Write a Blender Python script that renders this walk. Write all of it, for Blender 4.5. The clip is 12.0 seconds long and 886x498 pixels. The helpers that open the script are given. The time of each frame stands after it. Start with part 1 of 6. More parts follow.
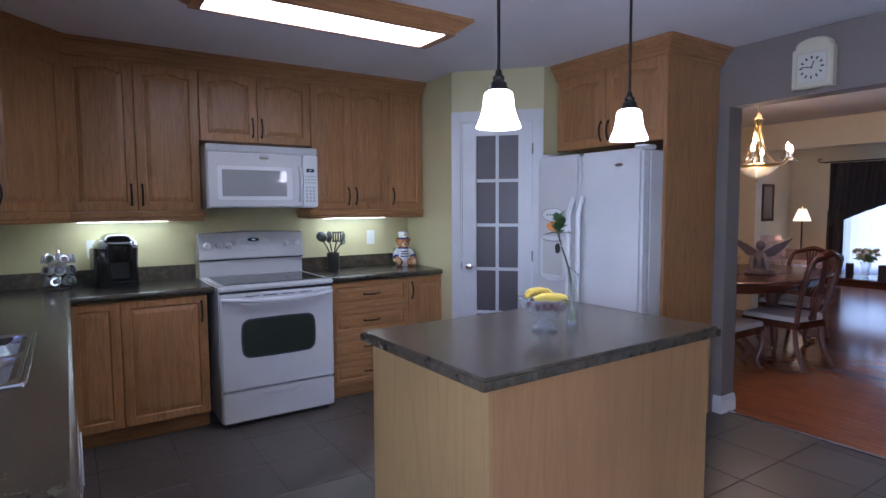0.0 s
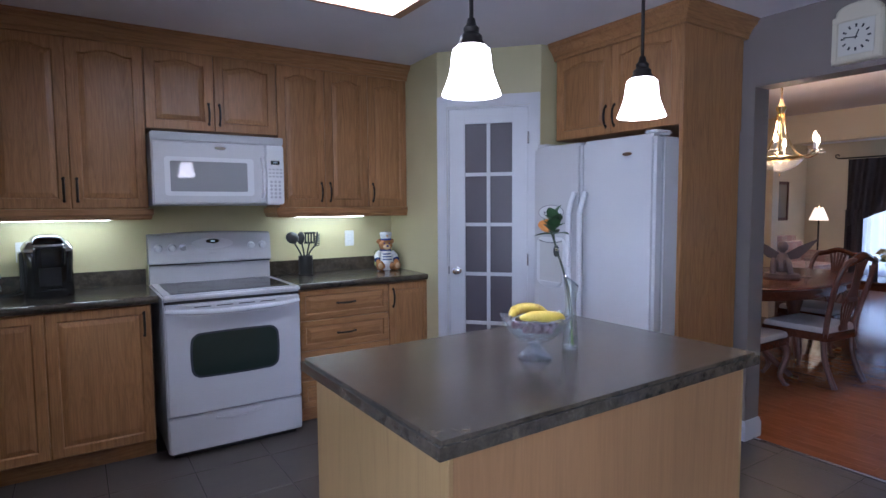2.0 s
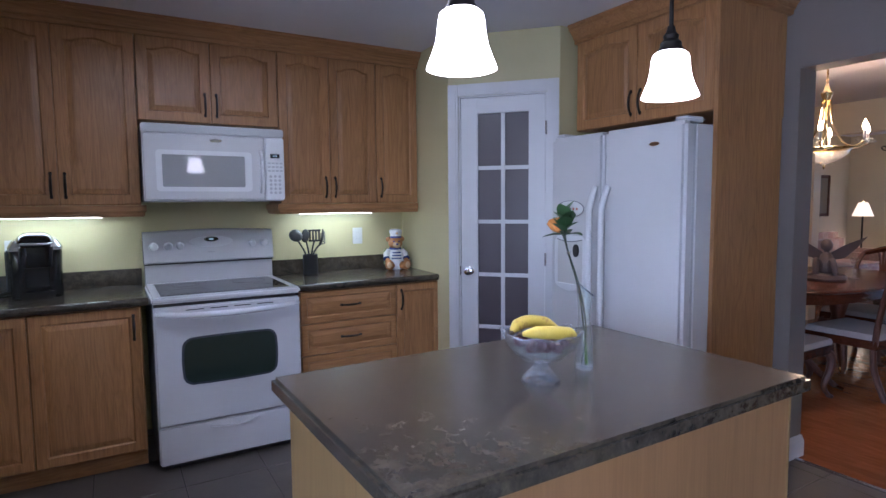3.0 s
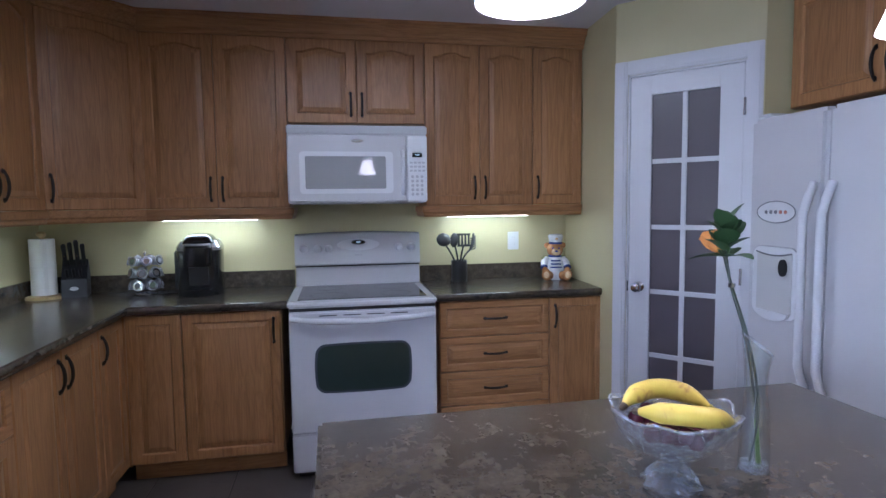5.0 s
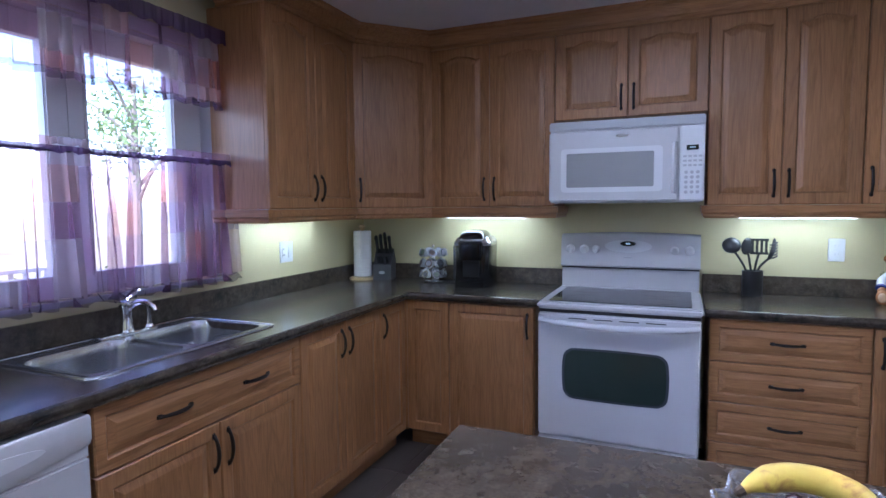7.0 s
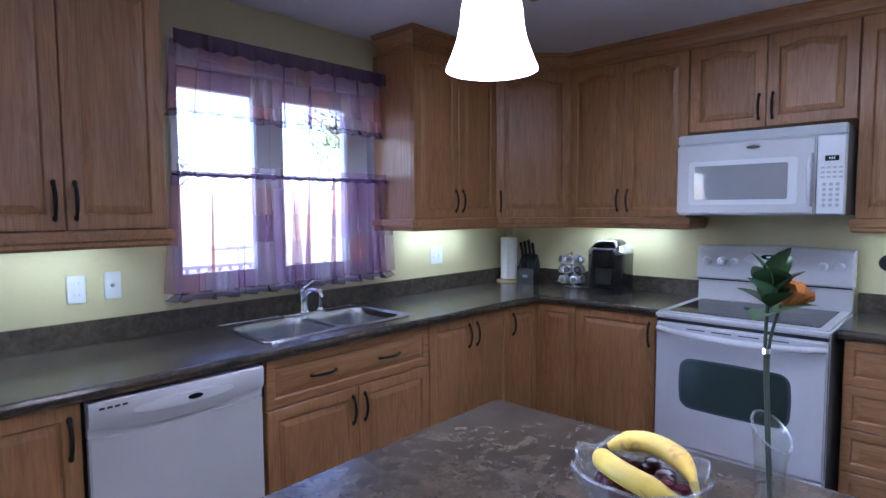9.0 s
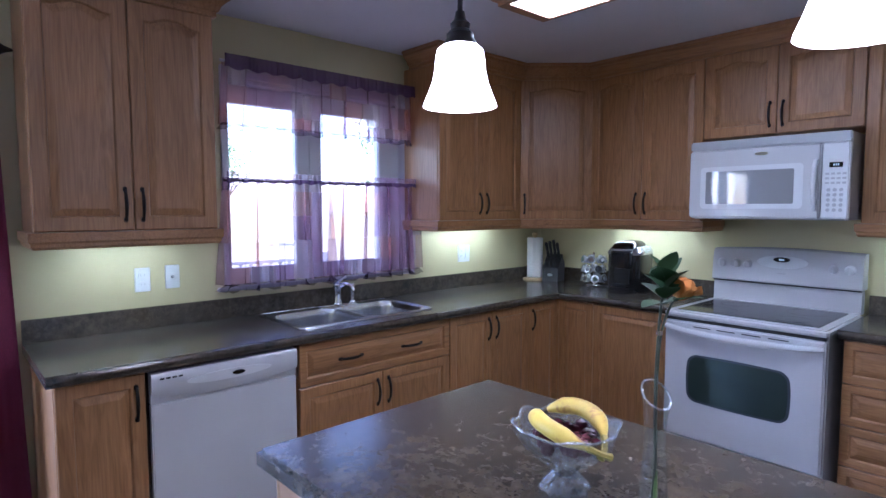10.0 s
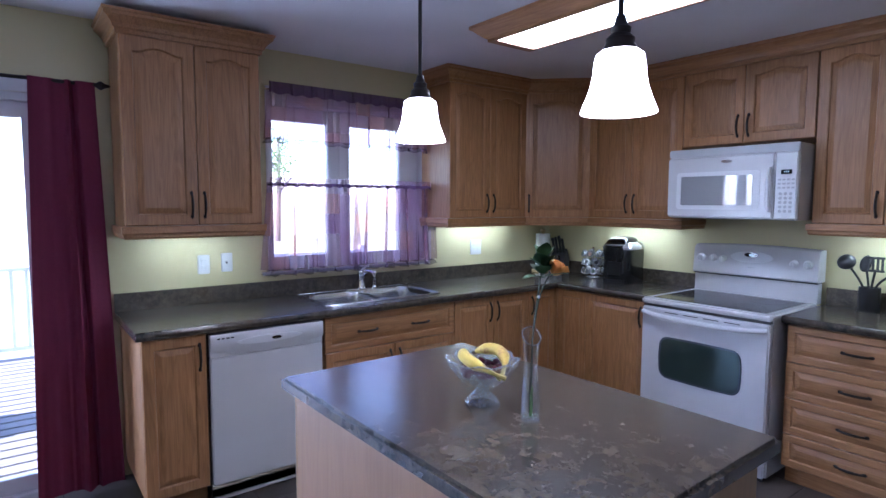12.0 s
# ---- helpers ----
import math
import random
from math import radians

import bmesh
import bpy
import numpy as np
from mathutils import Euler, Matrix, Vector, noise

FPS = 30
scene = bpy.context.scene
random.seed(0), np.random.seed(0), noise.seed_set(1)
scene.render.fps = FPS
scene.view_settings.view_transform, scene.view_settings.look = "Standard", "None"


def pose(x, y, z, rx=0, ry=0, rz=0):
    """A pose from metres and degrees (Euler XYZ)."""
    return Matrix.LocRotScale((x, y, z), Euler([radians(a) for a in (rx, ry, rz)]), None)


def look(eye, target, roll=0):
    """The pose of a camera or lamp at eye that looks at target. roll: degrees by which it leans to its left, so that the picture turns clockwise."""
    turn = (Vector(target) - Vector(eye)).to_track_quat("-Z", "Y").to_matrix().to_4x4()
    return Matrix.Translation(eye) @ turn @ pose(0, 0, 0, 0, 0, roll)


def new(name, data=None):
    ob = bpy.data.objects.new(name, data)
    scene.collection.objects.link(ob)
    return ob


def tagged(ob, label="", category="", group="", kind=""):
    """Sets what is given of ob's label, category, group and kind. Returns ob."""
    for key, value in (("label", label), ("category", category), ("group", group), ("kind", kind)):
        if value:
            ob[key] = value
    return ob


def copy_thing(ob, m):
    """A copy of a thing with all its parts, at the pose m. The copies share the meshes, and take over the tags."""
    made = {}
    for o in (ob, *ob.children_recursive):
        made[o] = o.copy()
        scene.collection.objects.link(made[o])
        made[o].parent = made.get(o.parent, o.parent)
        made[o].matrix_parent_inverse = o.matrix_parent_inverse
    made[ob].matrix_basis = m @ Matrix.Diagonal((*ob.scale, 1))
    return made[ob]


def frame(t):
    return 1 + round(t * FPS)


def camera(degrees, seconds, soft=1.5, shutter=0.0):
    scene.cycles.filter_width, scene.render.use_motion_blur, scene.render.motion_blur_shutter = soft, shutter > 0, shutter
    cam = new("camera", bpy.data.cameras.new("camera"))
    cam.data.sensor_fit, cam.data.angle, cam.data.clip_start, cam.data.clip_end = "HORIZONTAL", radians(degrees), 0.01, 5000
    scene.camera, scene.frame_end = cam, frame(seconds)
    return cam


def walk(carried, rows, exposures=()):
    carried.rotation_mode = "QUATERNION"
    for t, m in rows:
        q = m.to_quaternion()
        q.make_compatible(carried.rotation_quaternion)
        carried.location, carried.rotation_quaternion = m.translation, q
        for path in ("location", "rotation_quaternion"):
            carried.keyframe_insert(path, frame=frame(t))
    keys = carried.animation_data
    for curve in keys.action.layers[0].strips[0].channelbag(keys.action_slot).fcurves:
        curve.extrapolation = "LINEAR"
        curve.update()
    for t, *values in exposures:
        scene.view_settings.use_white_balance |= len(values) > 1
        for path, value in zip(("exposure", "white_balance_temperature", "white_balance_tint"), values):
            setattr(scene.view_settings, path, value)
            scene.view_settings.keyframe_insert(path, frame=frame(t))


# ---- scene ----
cam = camera(76.0, 12.0)
PATH = [
    (0, (-0.765, -4.365, 1.414), (0.336, -2.701, 1.265), -0.34),
    (0.5, (-0.677, -4.281, 1.406), (0.420, -2.615, 1.254), -0.35),
    (1, (-0.584, -4.196, 1.399), (0.514, -2.532, 1.247), -0.38),
    (1.5, (-0.486, -4.112, 1.395), (0.613, -2.447, 1.249), -0.48),
    (2, (-0.383, -4.029, 1.392), (0.706, -2.357, 1.244), -0.41),
    (2.5, (-0.275, -3.948, 1.392), (0.796, -2.266, 1.234), -0.45),
    (4.5, (0.162, -3.640, 1.404), (0.726, -1.727, 1.250), -0.59),
    (5, (0.259, -3.573, 1.401), (0.621, -1.613, 1.245), -0.70),
    (5.5, (0.353, -3.518, 1.398), (0.492, -1.529, 1.241), -0.78),
    (6, (0.451, -3.479, 1.398), (0.286, -1.491, 1.247), -0.77),
    (6.5, (0.556, -3.458, 1.400), (0.059, -1.527, 1.248), -0.69),
    (7, (0.666, -3.456, 1.406), (-0.113, -1.621, 1.253), -0.51),
    (7.5, (0.783, -3.470, 1.415), (-0.228, -1.750, 1.272), -0.56),
    (9.5, (1.317, -3.593, 1.465), (-0.108, -2.197, 1.321), -0.18),
    (10, (1.462, -3.629, 1.475), (-0.020, -2.294, 1.329), -0.05),
    (10.5, (1.609, -3.665, 1.483), (0.097, -2.363, 1.333), 0.11),
    (11, (1.754, -3.704, 1.489), (0.208, -2.445, 1.334), 0.12),
    (11.5, (1.896, -3.748, 1.495), (0.322, -2.524, 1.336), 0.13),
    (12, (2.035, -3.794, 1.502), (0.449, -2.587, 1.340), 0.17),
]
walk(cam, [(t, look(eye, target, roll)) for t, eye, target, roll in PATH], [(0.0, 2.55, 5400, 27), (3.5, 2.56, 5350, 27), (5.5, 2.62, 5300, 27), (7.5, 2.70, 5030, 29), (12.0, 2.80, 5100, 28)])


# ---- light ----
world = bpy.data.worlds.new("sky")
scene.world = world
world.use_nodes = True
wn = world.node_tree
sky = wn.nodes.new("ShaderNodeTexSky")
sky.sky_type, sky.sun_disc = "NISHITA", False
sky.sun_elevation, sky.sun_rotation = radians(50), radians(180)
wn.links.new(sky.outputs[0], wn.nodes["Background"].inputs[0])
wn.nodes["Background"].inputs[1].default_value = 0.15
sun = new("sun", bpy.data.lights.new("sun", "SUN"))
sun.data.energy, sun.data.angle, sun.data.color = 4.0, radians(0.6), (1, 0.95, 0.88)
sun.matrix_basis = look((0, -30, 36), (0, 0, 0))


def area_lamp(name, at, to, sx, sy, watts, colour):
    lamp = bpy.data.lights.new(name, "AREA")
    lamp.shape, lamp.size, lamp.size_y, lamp.energy, lamp.color = "RECTANGLE", sx, sy, watts, colour
    ob = new(name, lamp)
    ob.matrix_basis = look(at, to)
    return ob


def bulb(name, at, watts, colour, radius=0.03):
    lamp = bpy.data.lights.new(name, "POINT")
    lamp.energy, lamp.color, lamp.shadow_soft_size = watts, colour, radius
    ob = new(name, lamp)
    ob.location = at
    return ob


# daylight in the openings of the patio door and the living room window
area_lamp("patio_daylight", (-1.72, -4.85, 1.05), (5, -4.85, 0.9), 1.35, 1.9, 9.5, (0.72, 0.86, 1.0))
area_lamp("living_daylight", (10.95, -2.3, 1.2), (0, -2.3, 1.0), 4.2, 1.7, 4.5, (0.74, 0.87, 1.0))

# ---- materials ----
def material(name, colour, rough=0.5, metal=0.0, **more):
    m = bpy.data.materials.new(name)
    m.use_nodes = True
    b = m.node_tree.nodes["Principled BSDF"]
    b.inputs["Base Color"].default_value = (*colour, 1)
    b.inputs["Roughness"].default_value = rough
    b.inputs["Metallic"].default_value = metal
    for key, value in more.items():
        b.inputs[key.replace("_", " ").title().replace("Ior", "IOR")].default_value = value
    return m


def node(m, kind, **values):
    n = m.node_tree.nodes.new(kind)
    for key, value in values.items():
        n.inputs[key.replace("_", " ").title()].default_value = value
    return n


def coords(m, scale=(1, 1, 1), space="Object", spread=7.0):
    """Coordinates of the surface, moved for each object by its random number."""
    t = node(m, "ShaderNodeTexCoord")
    info = node(m, "ShaderNodeObjectInfo")
    move = m.node_tree.nodes.new("ShaderNodeVectorMath")
    move.operation = "MULTIPLY_ADD"
    comb = node(m, "ShaderNodeCombineXYZ")
    for i in range(3):
        m.node_tree.links.new(info.outputs["Random"], comb.inputs[i])
    move.inputs[1].default_value = (spread, spread * 1.7, spread * 0.6)
    m.node_tree.links.new(comb.outputs[0], move.inputs[0])
    m.node_tree.links.new(t.outputs[space], move.inputs[2])
    size = m.node_tree.nodes.new("ShaderNodeMapping")
    size.inputs["Scale"].default_value = scale
    m.node_tree.links.new(move.outputs[0], size.inputs[0])
    return size.outputs[0]


def ramp(m, value, stops):
    r = m.node_tree.nodes.new("ShaderNodeValToRGB")
    full = [(at, (*c, 1) if len(c) == 3 else c) for at, c in stops]
    e = r.color_ramp.elements
    (e[0].position, e[0].color), (e[1].position, e[1].color) = full[0], full[-1]
    for at, c in full[1:-1]:
        e.new(at).color = c
    m.node_tree.links.new(value, r.inputs[0])
    return r.outputs[0]


def noisy(m, vec, scale, detail=4.0, rough=0.55, distort=0.0):
    n = node(m, "ShaderNodeTexNoise", scale=scale, detail=detail, roughness=rough, distortion=distort)
    m.node_tree.links.new(vec, n.inputs["Vector"])
    return n.outputs[0]


def mixed(m, a, b, factor, mode="MIX"):
    x = m.node_tree.nodes.new("ShaderNodeMix")
    x.data_type, x.blend_type = "RGBA", mode
    for socket, v in ((x.inputs[0], factor), (x.inputs[6], a), (x.inputs[7], b)):
        if isinstance(v, (int, float)):
            socket.default_value = v
        elif isinstance(v, tuple):
            socket.default_value = (*v, 1)
        else:
            m.node_tree.links.new(v, socket)
    return x.outputs[2]


def finish(m, colour=None, height=None, strength=0.2, distance=0.002, rough=None):
    b = m.node_tree.nodes["Principled BSDF"]
    if colour is not None:
        m.node_tree.links.new(colour, b.inputs["Base Color"])
    if rough is not None:
        m.node_tree.links.new(rough, b.inputs["Roughness"])
    if height is not None:
        bump = node(m, "ShaderNodeBump", strength=strength, distance=distance)
        m.node_tree.links.new(height, bump.inputs["Height"])
        m.node_tree.links.new(bump.outputs[0], b.inputs["Normal"])
    return m


def wood(name, dark, light, along="z", rough=0.38, grain=1.0, pore=0.34, even=0.38):
    m = material(name, light, rough)
    scales = {"x": (1.2, 14, 14), "y": (14, 1.2, 14), "z": (14, 14, 1.2)}[along]
    fine = {"x": (6, 160, 160), "y": (160, 6, 160), "z": (160, 160, 6)}[along]
    rings = noisy(m, coords(m, scales), 1.3 * grain, 3, 0.5, 1.6)
    wave = ramp(m, rings, [(0.3, (0, 0, 0)), (0.42, (1, 1, 1)), (0.5, (0.3,) * 3), (0.58, (1, 1, 1)), (0.7, (0.1,) * 3)])
    pores = noisy(m, coords(m, fine), 1.0, 2, 0.6)
    tone = noisy(m, coords(m, (1, 1, 1)), 1.3, 2)
    c = mixed(m, dark, light, wave)
    mid = tuple((a + b) / 2 for a, b in zip(dark, light))
    c = mixed(m, c, mid, even)
    slow = {"x": (0.5, 5, 5), "y": (5, 0.5, 5), "z": (5, 5, 0.5)}[along]
    field = noisy(m, coords(m, slow), 1.0 * grain, 2, 0.45, 0.5)
    lines = m.node_tree.nodes.new("ShaderNodeMath")
    lines.operation = "MULTIPLY"
    lines.inputs[1].default_value = 26.0
    m.node_tree.links.new(field, lines.inputs[0])
    fold = m.node_tree.nodes.new("ShaderNodeMath")
    fold.operation = "PINGPONG"
    fold.inputs[1].default_value = 1.0
    m.node_tree.links.new(lines.outputs[0], fold.inputs[0])
    c = mixed(m, c, ramp(m, fold.outputs[0], [(0.0, (0.62, 0.56, 0.50)), (0.22, (0.92, 0.90, 0.88)), (0.6, (1.04, 1.03, 1.02)), (1.0, (1.0, 1.0, 1.0))]), 0.6 * (1 - even), "MULTIPLY")
    c = mixed(m, c, ramp(m, pores, [(0.35, (0.55, 0.5, 0.45)), (0.6, (1, 1, 1))]), pore, "MULTIPLY")
    c = mixed(m, c, ramp(m, tone, [(0.3, (0.8, 0.78, 0.75)), (0.7, (1.1, 1.08, 1.05))]), 0.8, "MULTIPLY")
    return finish(m, c, pores, 0.12, 0.001)


def painted(name, colour, rough=0.6, bump=0.12, scale=180.0):
    m = material(name, colour, rough)
    vec = coords(m, spread=0.0)
    big = noisy(m, vec, 1.1, 3)
    c = mixed(m, colour, ramp(m, big, [(0.3, (0.9, 0.9, 0.89)), (0.7, (1.04, 1.04, 1.04))]), 1.0, "MULTIPLY")
    return finish(m, c, noisy(m, vec, scale, 3), bump, 0.001)


OAK = wood("honey_oak", (0.255, 0.124, 0.045), (0.425, 0.217, 0.086))
OAK_H = wood("honey_oak_lying", (0.255, 0.124, 0.045), (0.425, 0.217, 0.086), "x")
MAPLE = wood("pale_veneer", (0.275, 0.170, 0.068), (0.345, 0.218, 0.090), "z", 0.4, 0.5, 0.16, 0.6)
CHERRY = wood("dark_cherry", (0.055, 0.017, 0.01), (0.13, 0.042, 0.022), "x", 0.26)
CHERRY_Z = wood("dark_cherry_upright", (0.055, 0.017, 0.01), (0.13, 0.042, 0.022), "z", 0.42)
PLANK = wood("red_oak_plank", (0.22, 0.068, 0.024), (0.36, 0.125, 0.046), "y", 0.16)
DECK = wood("grey_deck_board", (0.10, 0.097, 0.095), (0.17, 0.165, 0.16), "y", 0.8)
YELLOW = painted("olive_yellow_paint", (0.535, 0.482, 0.275), 0.55)
GREY = painted("mauve_grey_paint", (0.180, 0.152, 0.136), 0.55)
BEIGE = painted("warm_beige_paint", (0.62, 0.52, 0.36), 0.6)
CEIL = painted("ceiling_paint", (0.68, 0.66, 0.69), 0.85, 0.5, 90.0)
TRIM = painted("white_trim_paint", (0.57, 0.57, 0.59), 0.35, 0.04)
ENAMEL = painted("white_enamel", (0.565, 0.567, 0.587), 0.18, 0.02, 60)
PLASTIC = painted("white_plastic", (0.66, 0.67, 0.69), 0.35, 0.03)
GREYP = material("pale_grey_plastic", (0.42, 0.43, 0.45), 0.4)
BLACK = material("black_plastic", (0.02, 0.02, 0.021), 0.35)
GLOSSB = material("black_glass", (0.008, 0.009, 0.01), 0.05)
IRON = finish(material("dark_bronze_iron", (0.022, 0.018, 0.016), 0.42, 0.6))
CHROME = material("chrome", (0.75, 0.75, 0.77), 0.08, 1.0)
STEEL = material("brushed_steel", (0.55, 0.56, 0.58), 0.24, 1.0)
BRASS = material("polished_brass", (0.80, 0.64, 0.36), 0.16, 1.0)
PANE = material("window_glass", (1, 1, 1), 0.0, 0.0, transmission_weight=1.0, ior=1.02)


def thin_glass(name, tint, body, rough=0.02, ior=1.5, cut=0.0):
    """Clear glass of thin walls: see-through, glossy at the rim, with a trace of pale body."""
    m = material(name, (0.85, 0.88, 0.93), 0.1)
    t = m.node_tree
    clear, gloss, weight, m1, m2 = (t.nodes.new("ShaderNode" + k) for k in ("BsdfTransparent", "BsdfGlossy", "LayerWeight", "MixShader", "MixShader"))
    clear.inputs[0].default_value = (*tint, 1)
    gloss.inputs["Roughness"].default_value = rough
    weight.inputs["Blend"].default_value = 0.3
    if cut:
        facets = node(m, "ShaderNodeTexVoronoi", scale=cut)
        t.links.new(coords(m, spread=0.0), facets.inputs["Vector"])
        bump = node(m, "ShaderNodeBump", strength=0.9, distance=0.006)
        t.links.new(facets.outputs["Distance"], bump.inputs["Height"])
        t.links.new(bump.outputs[0], gloss.inputs["Normal"])
        t.links.new(bump.outputs[0], weight.inputs["Normal"])
    m1.inputs[0].default_value = body
    edge = ramp(m, weight.outputs["Facing"], [(0.0, (0.022 * ior,) * 3), (0.5, (0.075 * ior,) * 3), (0.8, (0.18 * ior,) * 3), (0.97, (0.39 * ior,) * 3)])
    t.links.new(clear.outputs[0], m1.inputs[1])
    t.links.new(t.nodes["Principled BSDF"].outputs[0], m1.inputs[2])
    t.links.new(edge, m2.inputs[0])
    t.links.new(m1.outputs[0], m2.inputs[1])
    t.links.new(gloss.outputs[0], m2.inputs[2])
    t.links.new(m2.outputs[0], t.nodes["Material Output"].inputs[0])
    return m


GLASS = thin_glass("clear_glass", (0.95, 0.97, 0.965), 0.008, 0.0, 2.4)
CRYSTAL = thin_glass("cut_crystal", (0.93, 0.95, 0.97), 0.05, 0.01, 3.0, 60.0)
SOLID = thin_glass("solid_crystal", (0.84, 0.88, 0.94), 0.10, 0.0, 3.4, 60.0)


def glowing(name, colour, strength):
    m = material(name, (0.9, 0.9, 0.9), 0.4)
    b = m.node_tree.nodes["Principled BSDF"]
    b.inputs["Emission Color"].default_value = (*colour, 1)
    b.inputs["Emission Strength"].default_value = strength
    return m


SHADE = glowing("lit_frosted_glass", (1.0, 0.95, 0.90), 1.6)
TUBE = glowing("lit_fluorescent_diffuser", (0.92, 1.0, 0.97), 2.7)
STRIP = glowing("lit_strip_lens", (0.84, 1.0, 0.88), 3.5)
FLAME = glowing("lit_candle_bulb", (1.0, 0.75, 0.42), 3.5)
LAMPSHADE = glowing("lit_cream_shade", (1.0, 0.78, 0.48), 0.22)


def stone_top():
    m = material("brown_slate_laminate", (0.04, 0.035, 0.028), 0.22, specular_ior_level=0.6)
    v = coords(m, spread=0.0)
    a, b, w = noisy(m, v, 5.5, 4, 0.6), noisy(m, v, 20.0, 6, 0.62), noisy(m, v, 42.0, 5, 0.62)
    fine = noisy(m, v, 140.0, 4, 0.6)
    c = mixed(m, (0.024, 0.023, 0.022), (0.062, 0.046, 0.030), ramp(m, a, [(0.34, (0, 0, 0)), (0.66, (1, 1, 1))]))
    c = mixed(m, c, (0.105, 0.084, 0.060), ramp(m, b, [(0.38, (0, 0, 0)), (0.74, (0.85,) * 3)]))
    c = mixed(m, c, (0.130, 0.103, 0.070), ramp(m, w, [(0.48, (0, 0, 0)), (0.80, (0.7,) * 3)]))
    c = mixed(m, c, ramp(m, fine, [(0.32, (0.72,) * 3), (0.68, (1.05,) * 3)]), 0.85, "MULTIPLY")
    return finish(m, c, fine, 0.10, 0.0006)


TOP = stone_top()


def slate_tile():
    m = material("slate_floor_tile", (0.06, 0.055, 0.05), 0.4)
    v = coords(m)
    a = noisy(m, v, 3.5, 5, 0.6, 0.8)
    c = ramp(m, a, [(0.3, (0.055, 0.046, 0.040)), (0.7, (0.102, 0.086, 0.073))])
    return finish(m, c, noisy(m, v, 30, 6, 0.6), 0.35, 0.003, ramp(m, a, [(0.3, (0.32,) * 3), (0.7, (0.48,) * 3)]))


TILE = slate_tile()
GROUT = painted("dark_grout", (0.035, 0.033, 0.032), 0.8)


def cloth(name, colour, rough=0.85, sheer=0.0, weave=420.0, second=None):
    m = material(name, colour, rough)
    v = coords(m, spread=0.0)
    c = mixed(m, colour, ramp(m, noisy(m, v, weave, 2), [(0.3, (0.75,) * 3), (0.7, (1.15,) * 3)]), 1.0, "MULTIPLY")
    if second:
        checks = node(m, "ShaderNodeTexChecker", scale=6.5)
        m.node_tree.links.new(v, checks.inputs["Vector"])
        c = mixed(m, c, mixed(m, c, second, 0.75), checks.outputs["Fac"])
    finish(m, c)
    if sheer:
        t = m.node_tree
        clear, thin, mix1, mix2 = (t.nodes.new("ShaderNode" + k) for k in ("BsdfTransparent", "BsdfTranslucent", "MixShader", "MixShader"))
        t.links.new(c, thin.inputs[0])
        mix1.inputs[0].default_value = 0.5
        t.links.new(t.nodes["Principled BSDF"].outputs[0], mix1.inputs[1])
        t.links.new(thin.outputs[0], mix1.inputs[2])
        mix2.inputs[0].default_value = sheer
        t.links.new(c, clear.inputs[0]) if second else None
        t.links.new(mix1.outputs[0], mix2.inputs[1])
        t.links.new(clear.outputs[0], mix2.inputs[2])
        t.links.new(mix2.outputs[0], t.nodes["Material Output"].inputs[0])
    return m


# ---- mesh helpers ----
def box(bm, x0, x1, y0, y1, z0, z1, bevel=0.0, seg=2):
    made = bmesh.ops.create_cube(bm, size=1)["verts"]
    bmesh.ops.transform(bm, matrix=Matrix.LocRotScale(((x0 + x1) / 2, (y0 + y1) / 2, (z0 + z1) / 2), None, (x1 - x0, y1 - y0, z1 - z0)), verts=made)
    if bevel:
        edges = list({e for v in made for e in v.link_edges})
        bmesh.ops.bevel(bm, geom=edges, offset=bevel, segments=seg, affect="EDGES", clamp_overlap=True)
    return bm


def boxes(*dims, bevel=0.0):
    bm = bmesh.new()
    for d in dims:
        box(bm, *d, bevel=bevel)
    return bm


def loft(bm, rings, closed=True, cap=True):
    """Skin rows of points, each row with the same count."""
    rows = [[bm.verts.new(p) for p in ring] for ring in rings]
    n = len(rows[0])
    for a, b in zip(rows, rows[1:]):
        for i in range(n if closed else n - 1):
            j = (i + 1) % n
            bm.faces.new((a[i], a[j], b[j], b[i]))
    if cap and closed:
        bm.faces.new(rows[0][::-1])
        bm.faces.new(rows[-1])
    return bm


def lathe(profile, seg=24, bm=None, at=(0, 0, 0)):
    """profile: (radius, height) pairs, bottom to top."""
    bm = bm or bmesh.new()
    rings = [[(at[0] + max(r, 0.0004) * math.cos(2 * math.pi * i / seg), at[1] + max(r, 0.0004) * math.sin(2 * math.pi * i / seg), at[2] + z) for i in range(seg)] for r, z in profile]
    return loft(bm, rings)


def tube(points, radii, seg=8, bm=None, flat=1.0):
    bm = bm or bmesh.new()
    pts = [Vector(p) for p in points]
    radii = radii if isinstance(radii, (list, tuple)) else [radii] * len(pts)
    rings, side = [], None
    for i, p in enumerate(pts):
        way = (pts[min(i + 1, len(pts) - 1)] - pts[max(i - 1, 0)]).normalized()
        if side is None:
            side = way.orthogonal().normalized()
        side = (side - side.dot(way) * way).normalized()
        up = way.cross(side)
        rings.append([p + radii[i] * (math.cos(2 * math.pi * k / seg) * side + flat * math.sin(2 * math.pi * k / seg) * up) for k in range(seg)])
    return loft(bm, rings)


def prism(outline, z0, z1, bm=None):
    """An upright prism on a plan outline, counter-clockwise."""
    return loft(bm or bmesh.new(), [[(x, y, z0) for x, y in outline], [(x, y, z1) for x, y in outline]])


